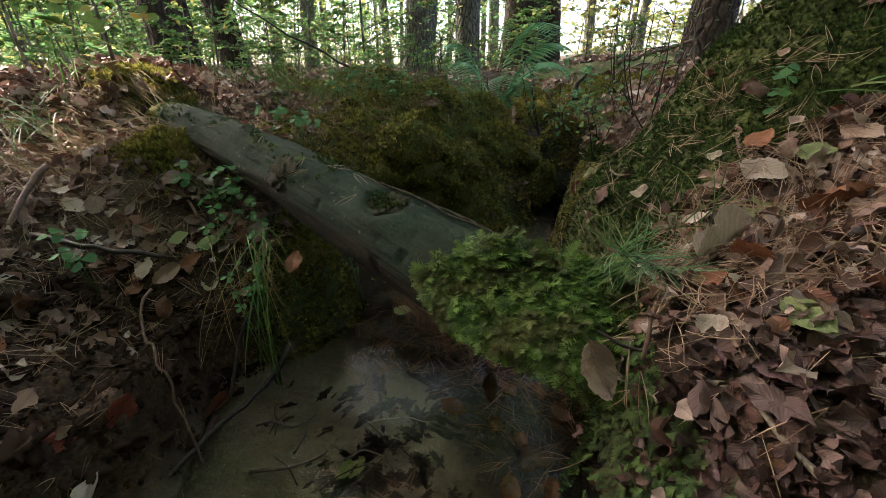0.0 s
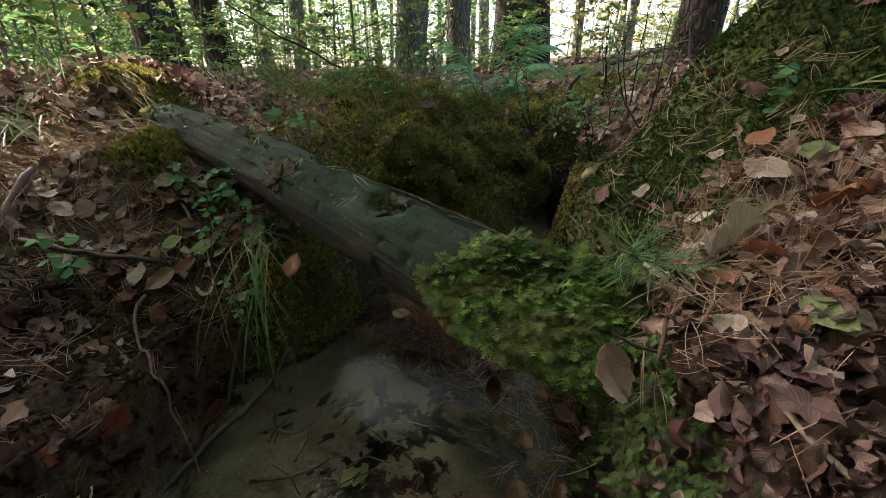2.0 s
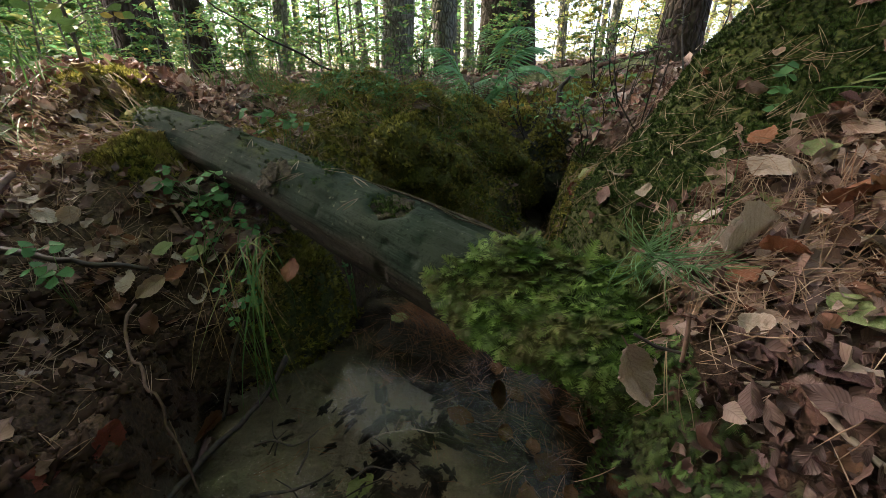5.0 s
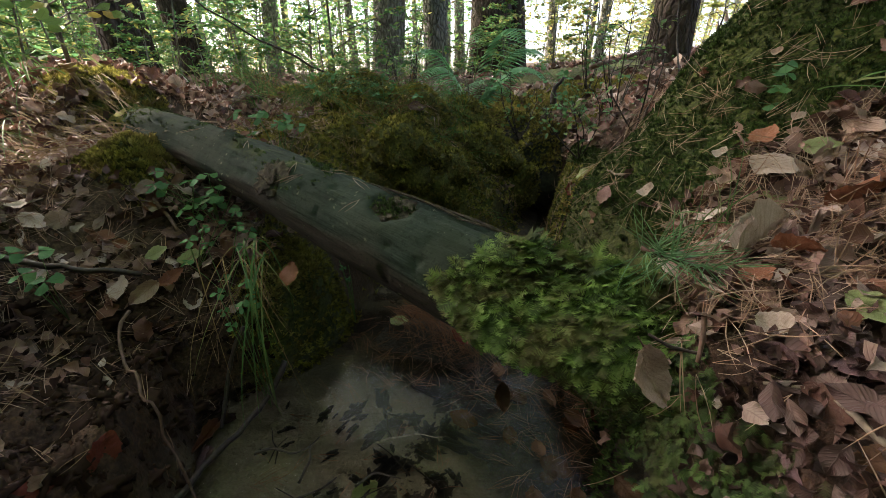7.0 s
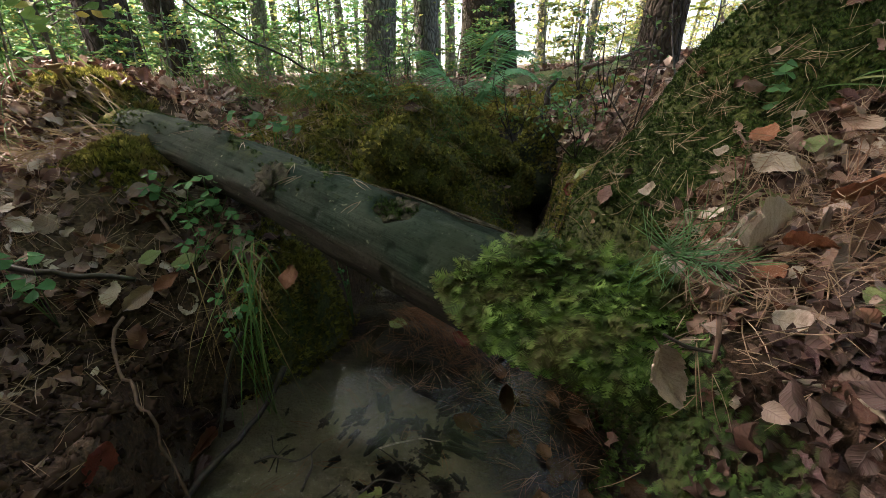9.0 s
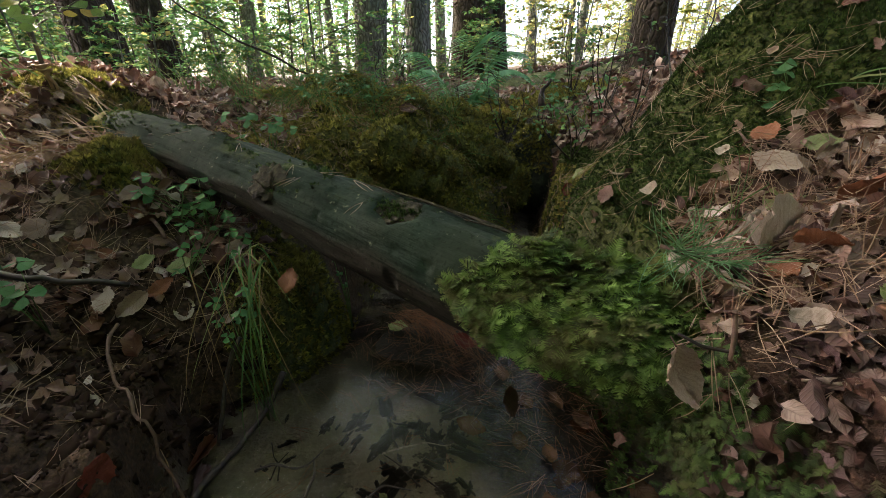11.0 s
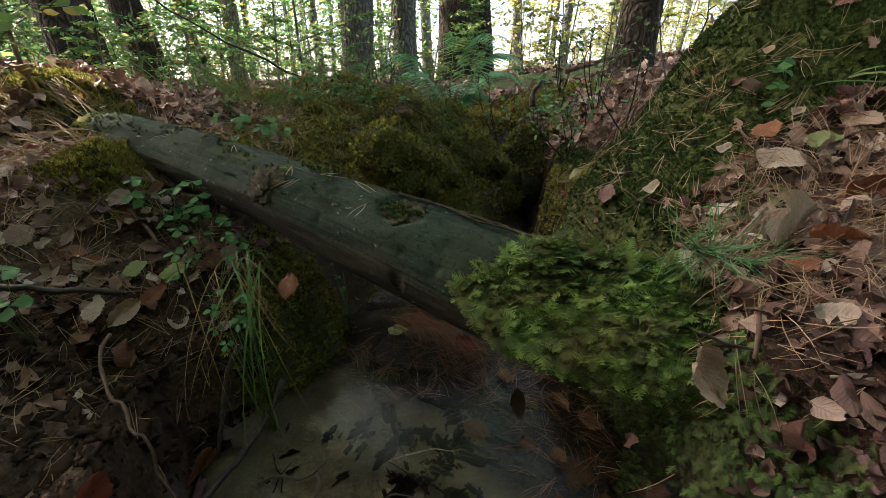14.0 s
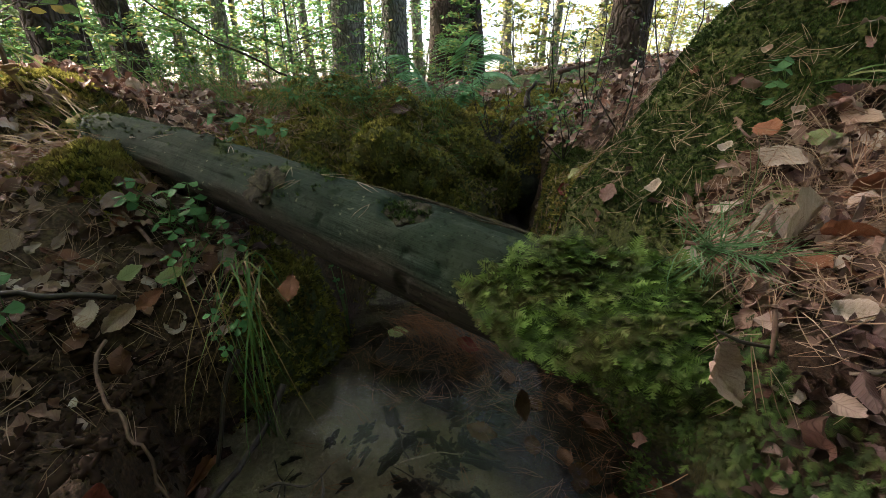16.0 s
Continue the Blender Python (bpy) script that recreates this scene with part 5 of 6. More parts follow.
for k in range(26):
    box = ((0.25, 0.8, 0.1, 1.0), (-1.1, -0.42, 0.3, 1.2))[k % 2]
    P, N = on_ground(12, box, lambda x, y: 1 - stream(x, y), rng)
    x, y, z = P[0]
    th, ln = rng.uniform(0, 6.3), rng.uniform(0.04, 0.12)
    e = [(x + math.cos(th) * q * ln, y + math.sin(th) * q * ln) for q in (-0.5, 0, 0.5)]
    rod("twig", [(a, b, float(height(a, b)) + 0.012) for a, b in e], 0.0022, 0.0012, (M_TWIG, M_TWIG_BROWN)[k % 3 == 0], "thin dry twig lying on the litter", group="twigs on the banks", seed=k)
# sodden needles and leaves in the dark water under the cushion
needle_heap("sodden_needles", 450, (0.03, 0.36, 0.36, 0.7), lambda x, y: stream(x, y) * sm(0.04, 0.14, x + 0.3 * (y - 0.5)), M_NEEDLE_RED, "sodden reddish needles in the dark water", 47, 0.03, 0.055, 0.15, (0.006, 0.034))
rng = np.random.default_rng(63)
for k in range(16):
    x, y = rng.uniform(0.07, 0.3), rng.uniform(0.38, 0.68)
    single_leaf((BROAD, LONG, CURLED)[k % 3], rng.uniform(0.035, 0.06), x, y, 0.0, rng.uniform(-14, 14), rng.uniform(0, 360), M_LEAF_MUD, "sodden dark brown leaf in the shaded water", -0.134, rng.normal(0, 8))
# needles and stalks drifting in the water
needle_heap("stream_needles", 110, (-0.3, 0.16, 0.3, 0.68), lambda x, y: stream(x, y) * 0.8, M_NEEDLE_RED, "needles lying in the stream", 46, 0.03, 0.05, 0.06, (0.008, 0.024))

# needles lying on the log
P, N = on_log(np.array([0.69, 0.7, 0.835, 0.66, 0.72, 0.5, 0.35, 0.3, 0.78]), np.array([-33, -30, -30, -14, -10, -8, -20, 0, 2]), 0.003)
ahead = np.stack([0.25 * LOG_DIR - 0.9 * LOG_SIDE * k - 0.35 * LOG_UP * 0 for k in (1, 1, 0.9, 0.3, -0.2, 0.2, 1, -0.5, 0.1)])
for k in range(len(P)):
    v, f, u = spread([NEEDLES[0] if k % 2 else NEEDLES[1]], P[k : k + 1], aims(ahead[k : k + 1], N[k : k + 1]), np.array([0.052]), rng)
    thing("pine_needle", mesh("pine_needle", v, f, M_NEEDLE), "tan pair of dry needles lying on the log", "pine needle", "needles on the log")
# ---- small plants ----


def ribbon(pts, width, up=(0, 0, 1), steps=10):
    """A narrow grass blade along a curve through the points."""
    p = np.asarray(pts, float)
    t = np.linspace(0, 1, steps)[:, None]
    if len(p) == 3:
        c = (1 - t) ** 2 * p[0] + 2 * t * (1 - t) * p[1] + t**2 * p[2]
    else:
        c = (1 - t) ** 3 * p[0] + 3 * t * (1 - t) ** 2 * p[1] + 3 * t**2 * (1 - t) * p[2] + t**3 * p[3]
    d = unit(np.gradient(c, axis=0))
    s = unit(np.cross(d, np.asarray(up, float)))
    nrm = np.cross(s, d)
    w = width * (1 - t**2 * 0.92)
    v = np.concatenate([(c - s * w + nrm * w * 0.3)[:, None], c[:, None], (c + s * w + nrm * w * 0.3)[:, None]], 1).reshape(-1, 3)
    i = np.arange(steps - 1)[:, None] * 3 + np.arange(2)[None]
    f = np.stack([i, i + 1, i + 4, i + 3], -1).reshape(-1, 4)
    return v, f, np.stack([np.tile([0, 0.5, 1], steps), np.repeat(t[:, 0], 3)], -1)


rng = np.random.default_rng(71)


def grass_tuft(base, tips, count, width, material, label, rise=0.05, spread_=0.03, jitter=0.04):
    out = []
    base, tips = np.asarray(base, float), np.asarray(tips, float)
    for k in range(count):
        b = base + rng.normal(0, 1, 3) * [spread_, spread_, 0.006]
        e = tips[rng.integers(len(tips))] + rng.normal(0, jitter, 3)
        m1 = b + (e - b) * 0.15 + [0, 0, rise * rng.uniform(0.5, 1.3)]
        m2 = b + (e - b) * rng.uniform(0.6, 0.85) + np.array([rng.normal(0, 0.02), -0.025, rise * rng.uniform(0.2, 0.9)])
        out.append(ribbon([b, m1, m2, e], width * rng.uniform(0.6, 1.2), (0.3, -1, 0.3)))
    v, f, u = joined(out)
    return thing("grass_tuft", mesh("grass_tuft", v, f, material, u), label, "grass", kind="stuff")


grass_tuft((-0.335, 0.625, 0.15), [(-0.28, 0.49, -0.07), (-0.3, 0.5, -0.03), (-0.33, 0.5, 0.02), (-0.24, 0.52, 0.03), (-0.28, 0.5, -0.05)], 11, 0.0014, M_GRASS, "tuft of long green grass hanging over the bank", 0.085, 0.03, 0.045)
grass_tuft((-0.335, 0.63, 0.14), [(-0.24, 0.52, 0.0), (-0.32, 0.5, -0.02), (-0.36, 0.51, -0.02)], 14, 0.0008, M_STRAW, "dry straw blades in the grass tuft", 0.05, 0.04)
out = []
for k in range(460):
    x, y = rng.uniform(-1.4, -0.86), rng.uniform(0.72, 1.12)
    z = float(height(x, y)) + 0.012
    e = np.array([x + rng.uniform(0.1, 0.24), y - rng.uniform(0.03, 0.12), 0])
    e[2] = float(height(e[0], e[1])) + rng.uniform(0.005, 0.03)
    b = np.array([x, y, z])
    out.append(ribbon([b, b * 0.65 + e * 0.35 + [0, 0, rng.uniform(0.01, 0.04)], b * 0.3 + e * 0.7 + [0, 0, rng.uniform(0.005, 0.03)], e], 0.0011 * rng.uniform(0.6, 1.2), (0.3, -1, 0.3)))
v, f, u = joined(out)
thing("straw_grass", mesh("straw_grass", v, f, M_STRAW, u), "dry straw-coloured grass combed over the bank", "grass", kind="stuff")
grass_tuft((-1.05, 0.9, 0.3), [(-0.85, 0.76, 0.24), (-0.9, 0.85, 0.3)], 26, 0.0014, M_GRASS, "green grass lying on the bank", 0.08, 0.06, 0.06)
for k in range(46):
    x, y = rng.uniform(-1.0, 0.3), rng.uniform(1.5, 2.3)
    z = float(height(x, y))
    grass_tuft((x, y, z), [(x + rng.normal(0, 0.06), y - 0.04, z + rng.uniform(0.03, 0.14))], 16, 0.0013, (M_GRASS, M_GRASS, M_STRAW)[k % 3], "wispy grass growing behind the log", 0.06, 0.04, 0.04)
grass_tuft((0.36, 0.2, 0.24), [(0.3, 0.16, 0.24), (0.3, 0.24, 0.27), (0.33, 0.14, 0.25)], 10, 0.0016, M_GRASS, "few green grass blades on the litter", 0.03, 0.03, 0.03)
grass_tuft((0.33, 0.46, 0.24), [(0.3, 0.42, 0.27), (0.34, 0.4, 0.29), (0.37, 0.5, 0.3)], 12, 0.001, M_GRASS, "few thin grass blades in the moss", 0.03, 0.03, 0.03)
grass_tuft((0.6, 0.55, 0.4), [(0.55, 0.5, 0.41), (0.62, 0.48, 0.42)], 12, 0.0012, M_GRASS, "thin grass on the bank", 0.03, 0.04, 0.04)
grass_tuft((-1.1, 1.15, 0.4), [(-0.98, 1.0, 0.36), (-1.05, 1.05, 0.48)], 14, 0.0022, M_GRASS, "broad grass blades by the sunlit moss", 0.1, 0.05, 0.04)
for k in range(70):
    x, y = rng.uniform(-0.6, 0.25), rng.uniform(1.2, 1.7)
    z = float(height(x, y))
    grass_tuft((x, y, z), [(x + rng.normal(0, 0.05), y - 0.04, z + rng.uniform(0.0, 0.07))], 14, 0.0009, (M_GRASS, M_STRAW, M_GRASS)[k % 3], "wispy grass growing on the mossy mound", 0.035, 0.03, 0.03)

PETAL = leaf_template(7, 0.46, 0.1, 0.12, 0.01, 1.7, 33, 4)


def trefoil(name, stems, label, size):
    """A low herb: each stalk with a leaf of three rounded leaflets. stems: base, then the leaf's place."""
    herb = tagged(new(name), label, "herb", "herbs on the banks")
    base = Vector(stems[0][0])
    herb.location = base
    for b, e in stems:
        b, e = np.array(b) - base, np.array(e) - base
        st = part("stalk", mesh("stalk", *tube([b, (b + e) / 2 + [0.004, -0.006, 0.008], e], [0.0009, 0.0008, 0.0006], 4)[:2], M_GRASS), herb)
        lean = np.array([rng.normal(0, 0.2), -0.35 + rng.normal(0, 0.2), 1.0])
        yaw = rng.uniform(0, 6.3)
        R = turns(np.repeat(lean[None], 3, 0), yaw + np.array([0, 2.09, 4.19]))
        tilt = np.array([[1, 0, 0], [0, 0.96, 0.28], [0, -0.28, 0.96]])
        v, f, u = spread([PETAL], np.repeat(e[None], 3, 0), R @ tilt, np.full(3, size * rng.uniform(0.8, 1.15)))
        part("leaf", mesh("leaf", v, f, M_HERB, u), st)
    return herb


def herb_patch(cx, cy, z, rx, ry, count, label, size, rise=0.05):
    per = 5
    for k in range(0, count, per):
        bx, by = cx + rng.normal(0, rx * 0.3), cy + rng.normal(0, ry * 0.3)
        bz = float(height(bx, by))
        stems = []
        for _ in range(per):
            ex, ey = cx + rng.uniform(-rx, rx), cy + rng.uniform(-ry, ry)
            stems.append(((bx, by, bz), (ex, ey, max(z + rng.uniform(-0.04, 0.04), float(height(ex, ey)) + 0.015))))
        trefoil("wood_sorrel", stems, label, size)


herb_patch(-0.47, 0.755, 0.215, 0.085, 0.04, 20, "green trefoil herb growing beside the log", 0.021)
herb_patch(-0.4, 0.66, 0.16, 0.06, 0.05, 10, "green trefoil herb at the foot of the grass tuft", 0.015)
herb_patch(-0.33, 0.56, 0.08, 0.05, 0.04, 10, "small round-leaved herb hanging with the grass", 0.012)
herb_patch(-0.61, 0.53, 0.15, 0.07, 0.03, 5, "green trefoil herb on the dark bank", 0.022)
herb_patch(-0.225, 0.82, 0.01, 0.015, 0.015, 5, "tiny pale green seedling under the log", 0.009)
herb_patch(0.512, 0.635, 0.415, 0.015, 0.015, 5, "small green herb on the moss slope", 0.018)
herb_patch(-0.4, 1.02, 0.3, 0.1, 0.05, 10, "green leafy herb behind the log", 0.022)
herb_patch(-0.2, 1.35, 0.4, 0.25, 0.15, 40, "small green herbs on the mossy mound", 0.014)
herb_patch(0.45, 1.3, 0.34, 0.12, 0.15, 15, "small green herbs at the edge of the gap", 0.018)
herb_patch(0.6, 1.9, 0.42, 0.2, 0.2, 15, "green herbs on the far slope", 0.026)

# pine sprig with green needles lying on the moss
sprig = tagged(new("pine_sprig"), "fresh green pine sprig lying on the moss", "pine sprig")
sprig.location = (0.242, 0.365, 0.238)
part("shoot", mesh("shoot", *tube([(-0.03, 0.02, 0.012), (0, 0, 0.008), (0.022, -0.03, 0.004)], [0.0022, 0.0028, 0.0032], 6)[:2], M_TWIG_BROWN), sprig)
kn = 90
t = rng.uniform(0, 1, kn)
P = np.stack([-0.03 + 0.05 * t, 0.02 - 0.048 * t, 0.01 + 0 * t], -1)
ahead = np.stack([rng.normal(0.25, 0.6, kn), rng.normal(-0.25, 0.5, kn), rng.uniform(-0.75, 0.75, kn)], -1)
v, f, u = spread([needle_template(0.08, True), needle_template(0.15, False)], P, aims(ahead, np.array([[0.0, 0.2, 1.0]]) + 0 * ahead), rng.uniform(0.04, 0.066, kn), rng)
part("needles", mesh("needles", v, f, M_PINE), sprig)

# two small mushrooms in the sunlit moss
n = Nodes("mushroom_skin")
f_ = n.noise(60.0, 4.0)
n.bump(f_, 0.4, 0.002)
M_SHROOM = n.done(n.ramp(f_, (0.3, (0.24, 0.14, 0.06)), (0.7, (0.42, 0.29, 0.14))), 0.6, 0.15)
for dx, lean, high in ((0.0, 0.012, 0.055), (0.014, 0.02, 0.05)):
    x, y = -0.93 + dx, 1.085
    z = float(height(x, y))
    m = tagged(new("mushroom"), "small tan mushroom with an upturned cap in moss", "mushroom", "mushrooms in the moss")
    m.location = (x, y, z)
    part("stem", mesh("stem", *tube([(0, 0, -0.005), (-lean * 0.3, 0, high * 0.5), (-lean, 0, high)], [0.004, 0.0032, 0.004], 9)[:2], M_SHROOM), m)
    prof = [(0.002, -0.006), (0.008, -0.002), (0.014, 0.004), (0.017, 0.006), (0.014, 0.008), (0.006, 0.003), (0.0004, 0.001)]
    th = np.linspace(0, 2 * np.pi, 18, endpoint=False)
    v = np.array([[r * (1 + 0.12 * math.sin(3 * a)) * math.cos(a) - lean, r * math.sin(a), high + h + 0.002 * math.sin(2 * a + 1)] for r, h in prof for a in th])
    i = np.arange(len(prof) - 1)[:, None] * 18 + np.arange(18)[None]
    j = np.arange(len(prof) - 1)[:, None] * 18 + (np.arange(18)[None] + 1) % 18
    part("cap", mesh("cap", v, np.stack([i, j, j + 18, i + 18], -1).reshape(-1, 4), M_SHROOM), m)

# black mossy stone and the thread of white water beside it
v, f, u = lump((0.43, 1.63, 0.025), (0.115, 0.09, 0.17), 0.35, 44, 30, 40)
boulder = thing("boulder", mesh("boulder", v, f, M_STONE), "black wet stone with moss beside the small fall", "stone")
k = np.nonzero(v[:, 2] > 0.07)[0]
k = rng.choice(k, 2600)
N = unit(v[k] - [0.43, 1.63, 0.0])
b_ = v[k] + rng.normal(0, 0.006, (len(k), 3))
vv, ff, uu = spread(TUFTS, b_ - N * 0.003, turns(N + [0, -0.1, 0.3] + rng.normal(0, 0.3, N.shape), rng.uniform(0, 6.3, len(k))), rng.uniform(0.008, 0.016, len(k)), rng)
tagged(part("moss", mesh("moss", vv, ff, M_MOSS, smooth=False), boulder, "dark moss on the stone"), kind="stuff")
pts = np.array([(0.315, 1.8, 0.108), (0.32, 1.74, 0.1), (0.322, 1.7, 0.07), (0.324, 1.69, 0.045), (0.322, 1.685, 0.02)])
fx = np.linspace(-1, 1, 7)
v = np.array([[p[0] + 0.016 * s + 0.004 * math.sin(9 * s + 3 * k), p[1] - 0.012 * (1 - s * s) + 0.006 * math.sin(5 * s + k), p[2]] for k, p in enumerate(pts) for s in fx])
i = np.arange(len(pts) - 1)[:, None] * 7 + np.arange(6)[None]
thing("waterfall", mesh("waterfall", v, np.stack([i, i + 1, i + 8, i + 7], -1).reshape(-1, 4), M_FALL), "thin thread of falling white water", "waterfall", kind="structure")

# fern
FX = np.array([0.16, 2.42])


def fern_frond(base, yaw, length, rise):
    t = np.linspace(0, 1, 9)
    d = np.array([math.cos(yaw), math.sin(yaw)])
    c = np.stack([base[0] + d[0] * length * t, base[1] + d[1] * length * t, base[2] + rise * np.sin(np.pi * 0.72 * t)], -1)
    out_v, out_f = [], []
    s = np.array([-d[1], d[0], 0])
    for k in range(1, 31):
        u = k / 31
        p = np.array([np.interp(u, t, c[:, q]) for q in range(3)])
        ln = length * 0.3 * math.sin(math.pi * (0.12 + 0.83 * u)) ** 0.8
        for sgn in (-1, 1):
            dirn = sgn * s * 0.92 + np.array([d[0], d[1], 0]) * 0.35 + [0, 0, -0.15]
            w = np.array([d[0], d[1], 0]) * (0.1 * ln + 0.004)
            m = len(out_v)
            for q, k_ in ((0, 0.7), (0.2, 1.0), (0.4, 0.8), (0.6, 0.62), (0.8, 0.4), (1.0, 0.04)):
                a = p + dirn * ln * q + [0, 0, -0.12 * ln * q * q]
                out_v += [a - w * k_ * (0.75 + 0.35 * (k % 2)), a + w * k_]
            out_f += [[m + 2 * q, m + 2 * q + 1, m + 2 * q + 3, m + 2 * q + 2] for q in range(5)]
    return (np.array(out_v), np.array(out_f), np.zeros((len(out_v), 2))), c


fern = tagged(new("fern"), "green fern with arching fronds on the forest floor", "fern")
fern.location = (FX[0], FX[1], float(height(*FX)))
for yaw, length, rise in ((-0.5, 0.42, 0.3), (0.3, 0.46, 0.4), (1.3, 0.4, 0.5), (2.6, 0.4, 0.4), (-1.4, 0.4, 0.24), (0.8, 0.55, 0.52), (-2.4, 0.36, 0.3), (-0.9, 0.3, 0.2)):
    (v, f, u), c = fern_frond((0, 0, 0.02), yaw, length, rise)
    fr = part("frond", mesh("frond", v, f, M_FERN, smooth=False), fern)
    part("midrib", mesh("midrib", *tube(c, np.linspace(0.0035, 0.001, 9), 4)[:2], M_GRASS), fr)

OVAL = [leaf_template(3, 0.3, 0.15, 0.15, 0.02, 0.9, 41, 2), leaf_template(3, 0.27, -0.15, 0.2, 0.02, 0.9, 42, 2)]


def shrub(base, height_, count, label, leaf, lean=(0, 0), seed=0, leaves=60, name="shrub", material=None, bark=None, arc=0.35):
    """A thin-stemmed shrub: a few forked bare stems with small leaves near the ends."""
    rng = np.random.default_rng(seed)
    plant = tagged(new(name), label, "shrub")
    plant.location = (base[0], base[1], float(height(base[0], base[1])) - 0.01)
    rods, ends = [], []
    for k in range(count):
        th, out = rng.uniform(0, 6.3), rng.uniform(0.1, arc) * height_
        tip = np.array([math.cos(th) * out + lean[0], math.sin(th) * out + lean[1], height_ * rng.uniform(0.6, 1.1)])
        t = np.linspace(0, 1, 10)[:, None]
        c = tip * t + [math.cos(th) * 0.04, math.sin(th) * 0.04, 0.1 * height_] * np.sin(np.pi * t) + 0.012 * height_ * np.stack([vnoise(t[:, 0] * 7, k, q, seed) for q in range(3)], -1)
        c[0] = 0
        rods.append(tube(c, np.linspace(0.0028, 0.0009, 10) * (height_ / 0.3) ** 0.5, 5))
        for _ in range(5):
            u = rng.integers(3, 9)
            d = unit(rng.normal(0, 1, 3) + [0, 0, 0.5]) * height_ * rng.uniform(0.12, 0.32)
            q = np.stack([c[u], c[u] + d * 0.5 + [0, 0, 0.01], c[u] + d])
            rods.append(tube(q, np.array([0.0014, 0.001, 0.0006]) * (height_ / 0.3) ** 0.5, 4))
            ends += [q[1], q[2], (q[1] + q[2]) / 2]
    v, f, u = joined(rods)
    part("branchwork", mesh("branchwork", v, f, bark or M_TWIG_DARK, u), plant)
    if leaves:
        P = np.array(ends)[rng.integers(0, len(ends), leaves)] + rng.normal(0, 0.012, (leaves, 3))
        v, f, u = spread(OVAL, P, turns(np.array([[0, -0.3, 1.0]]) + rng.normal(0, 0.4, (leaves, 3)), rng.uniform(0, 6.3, leaves)), rng.uniform(0.6, 1.2, leaves) * leaf, rng)
        part("foliage", mesh("foliage", v, f, material or M_SHRUB), plant)
    return plant


shrub((0.5, 1.05), 0.26, 3, "bare dark-twigged shrub at the edge of the bank", 0.016, (0.02, 0.05), 3, 40)
shrub((0.42, 1.22), 0.2, 5, "low green bilberry shrub by the gap", 0.018, (-0.05, 0), 4, 80)
shrub((0.56, 1.0), 0.26, 2, "leafless thorny twigs on the bank", 0.014, (0.03, 0.1), 5, 24)
shrub((0.62, 1.5), 0.32, 5, "green bilberry shrub on the slope", 0.022, (0, 0), 6, 90)
shrub((0.4, 2.1), 0.35, 5, "green leafy shrub above the fall", 0.03, (0, 0), 7, 90)
shrub((-0.15, 1.62), 0.16, 6, "fine green twigs on top of the mound", 0.012, (0, 0), 8, 120)
shrub((-0.4, 1.55), 0.13, 6, "fine dry twigs on top of the mound", 0.012, (0, 0), 9, 60)
shrub((0.05, 1.7), 0.18, 6, "fine green twigs on top of the mound", 0.013, (0, 0), 10, 120)
shrub((0.85, 2.5), 0.4, 6, "green leafy shrub on the far slope", 0.035, (0, 0), 12, 110)
shrub((-0.2, 2.3), 0.3, 6, "green leafy shrub behind the mound", 0.03, (0, 0), 13, 110)

# ---- forest ----
DIAMOND = [(np.array([(0, 0, 0), (0.32, 0.45, 0.06), (0, 1, -0.05), (-0.32, 0.45, 0.06)], float), np.array([[0, 1, 2, 3]]), np.zeros((4, 2)))]


def leaves_at(P, rng, lo, hi, material, flat=0.5):
    up = np.array([[0, 0, 1.0]]) + rng.normal(0, flat, P.shape)
    v, f, u = spread(DIAMOND, P, turns(up, rng.uniform(0, 6.3, len(P))), rng.uniform(lo, hi, len(P)), rng)
    return mesh("crown", v, f, material, smooth=False)


def crown_points(count, centre, radii, rng, clumps=26, size=0.5):
    """Leaf places in clumps inside an ellipsoid, uneven, with gaps."""
    d = unit(rng.normal(0, 1, (clumps, 3))) * rng.uniform(0.35, 1.0, (clumps, 1)) ** 0.6
    c = np.asarray(centre) + d * radii
    k = rng.integers(0, clumps, count)
    return c[k] + rng.normal(0, 1, (count, 3)) * [size, size, size * 0.45], c


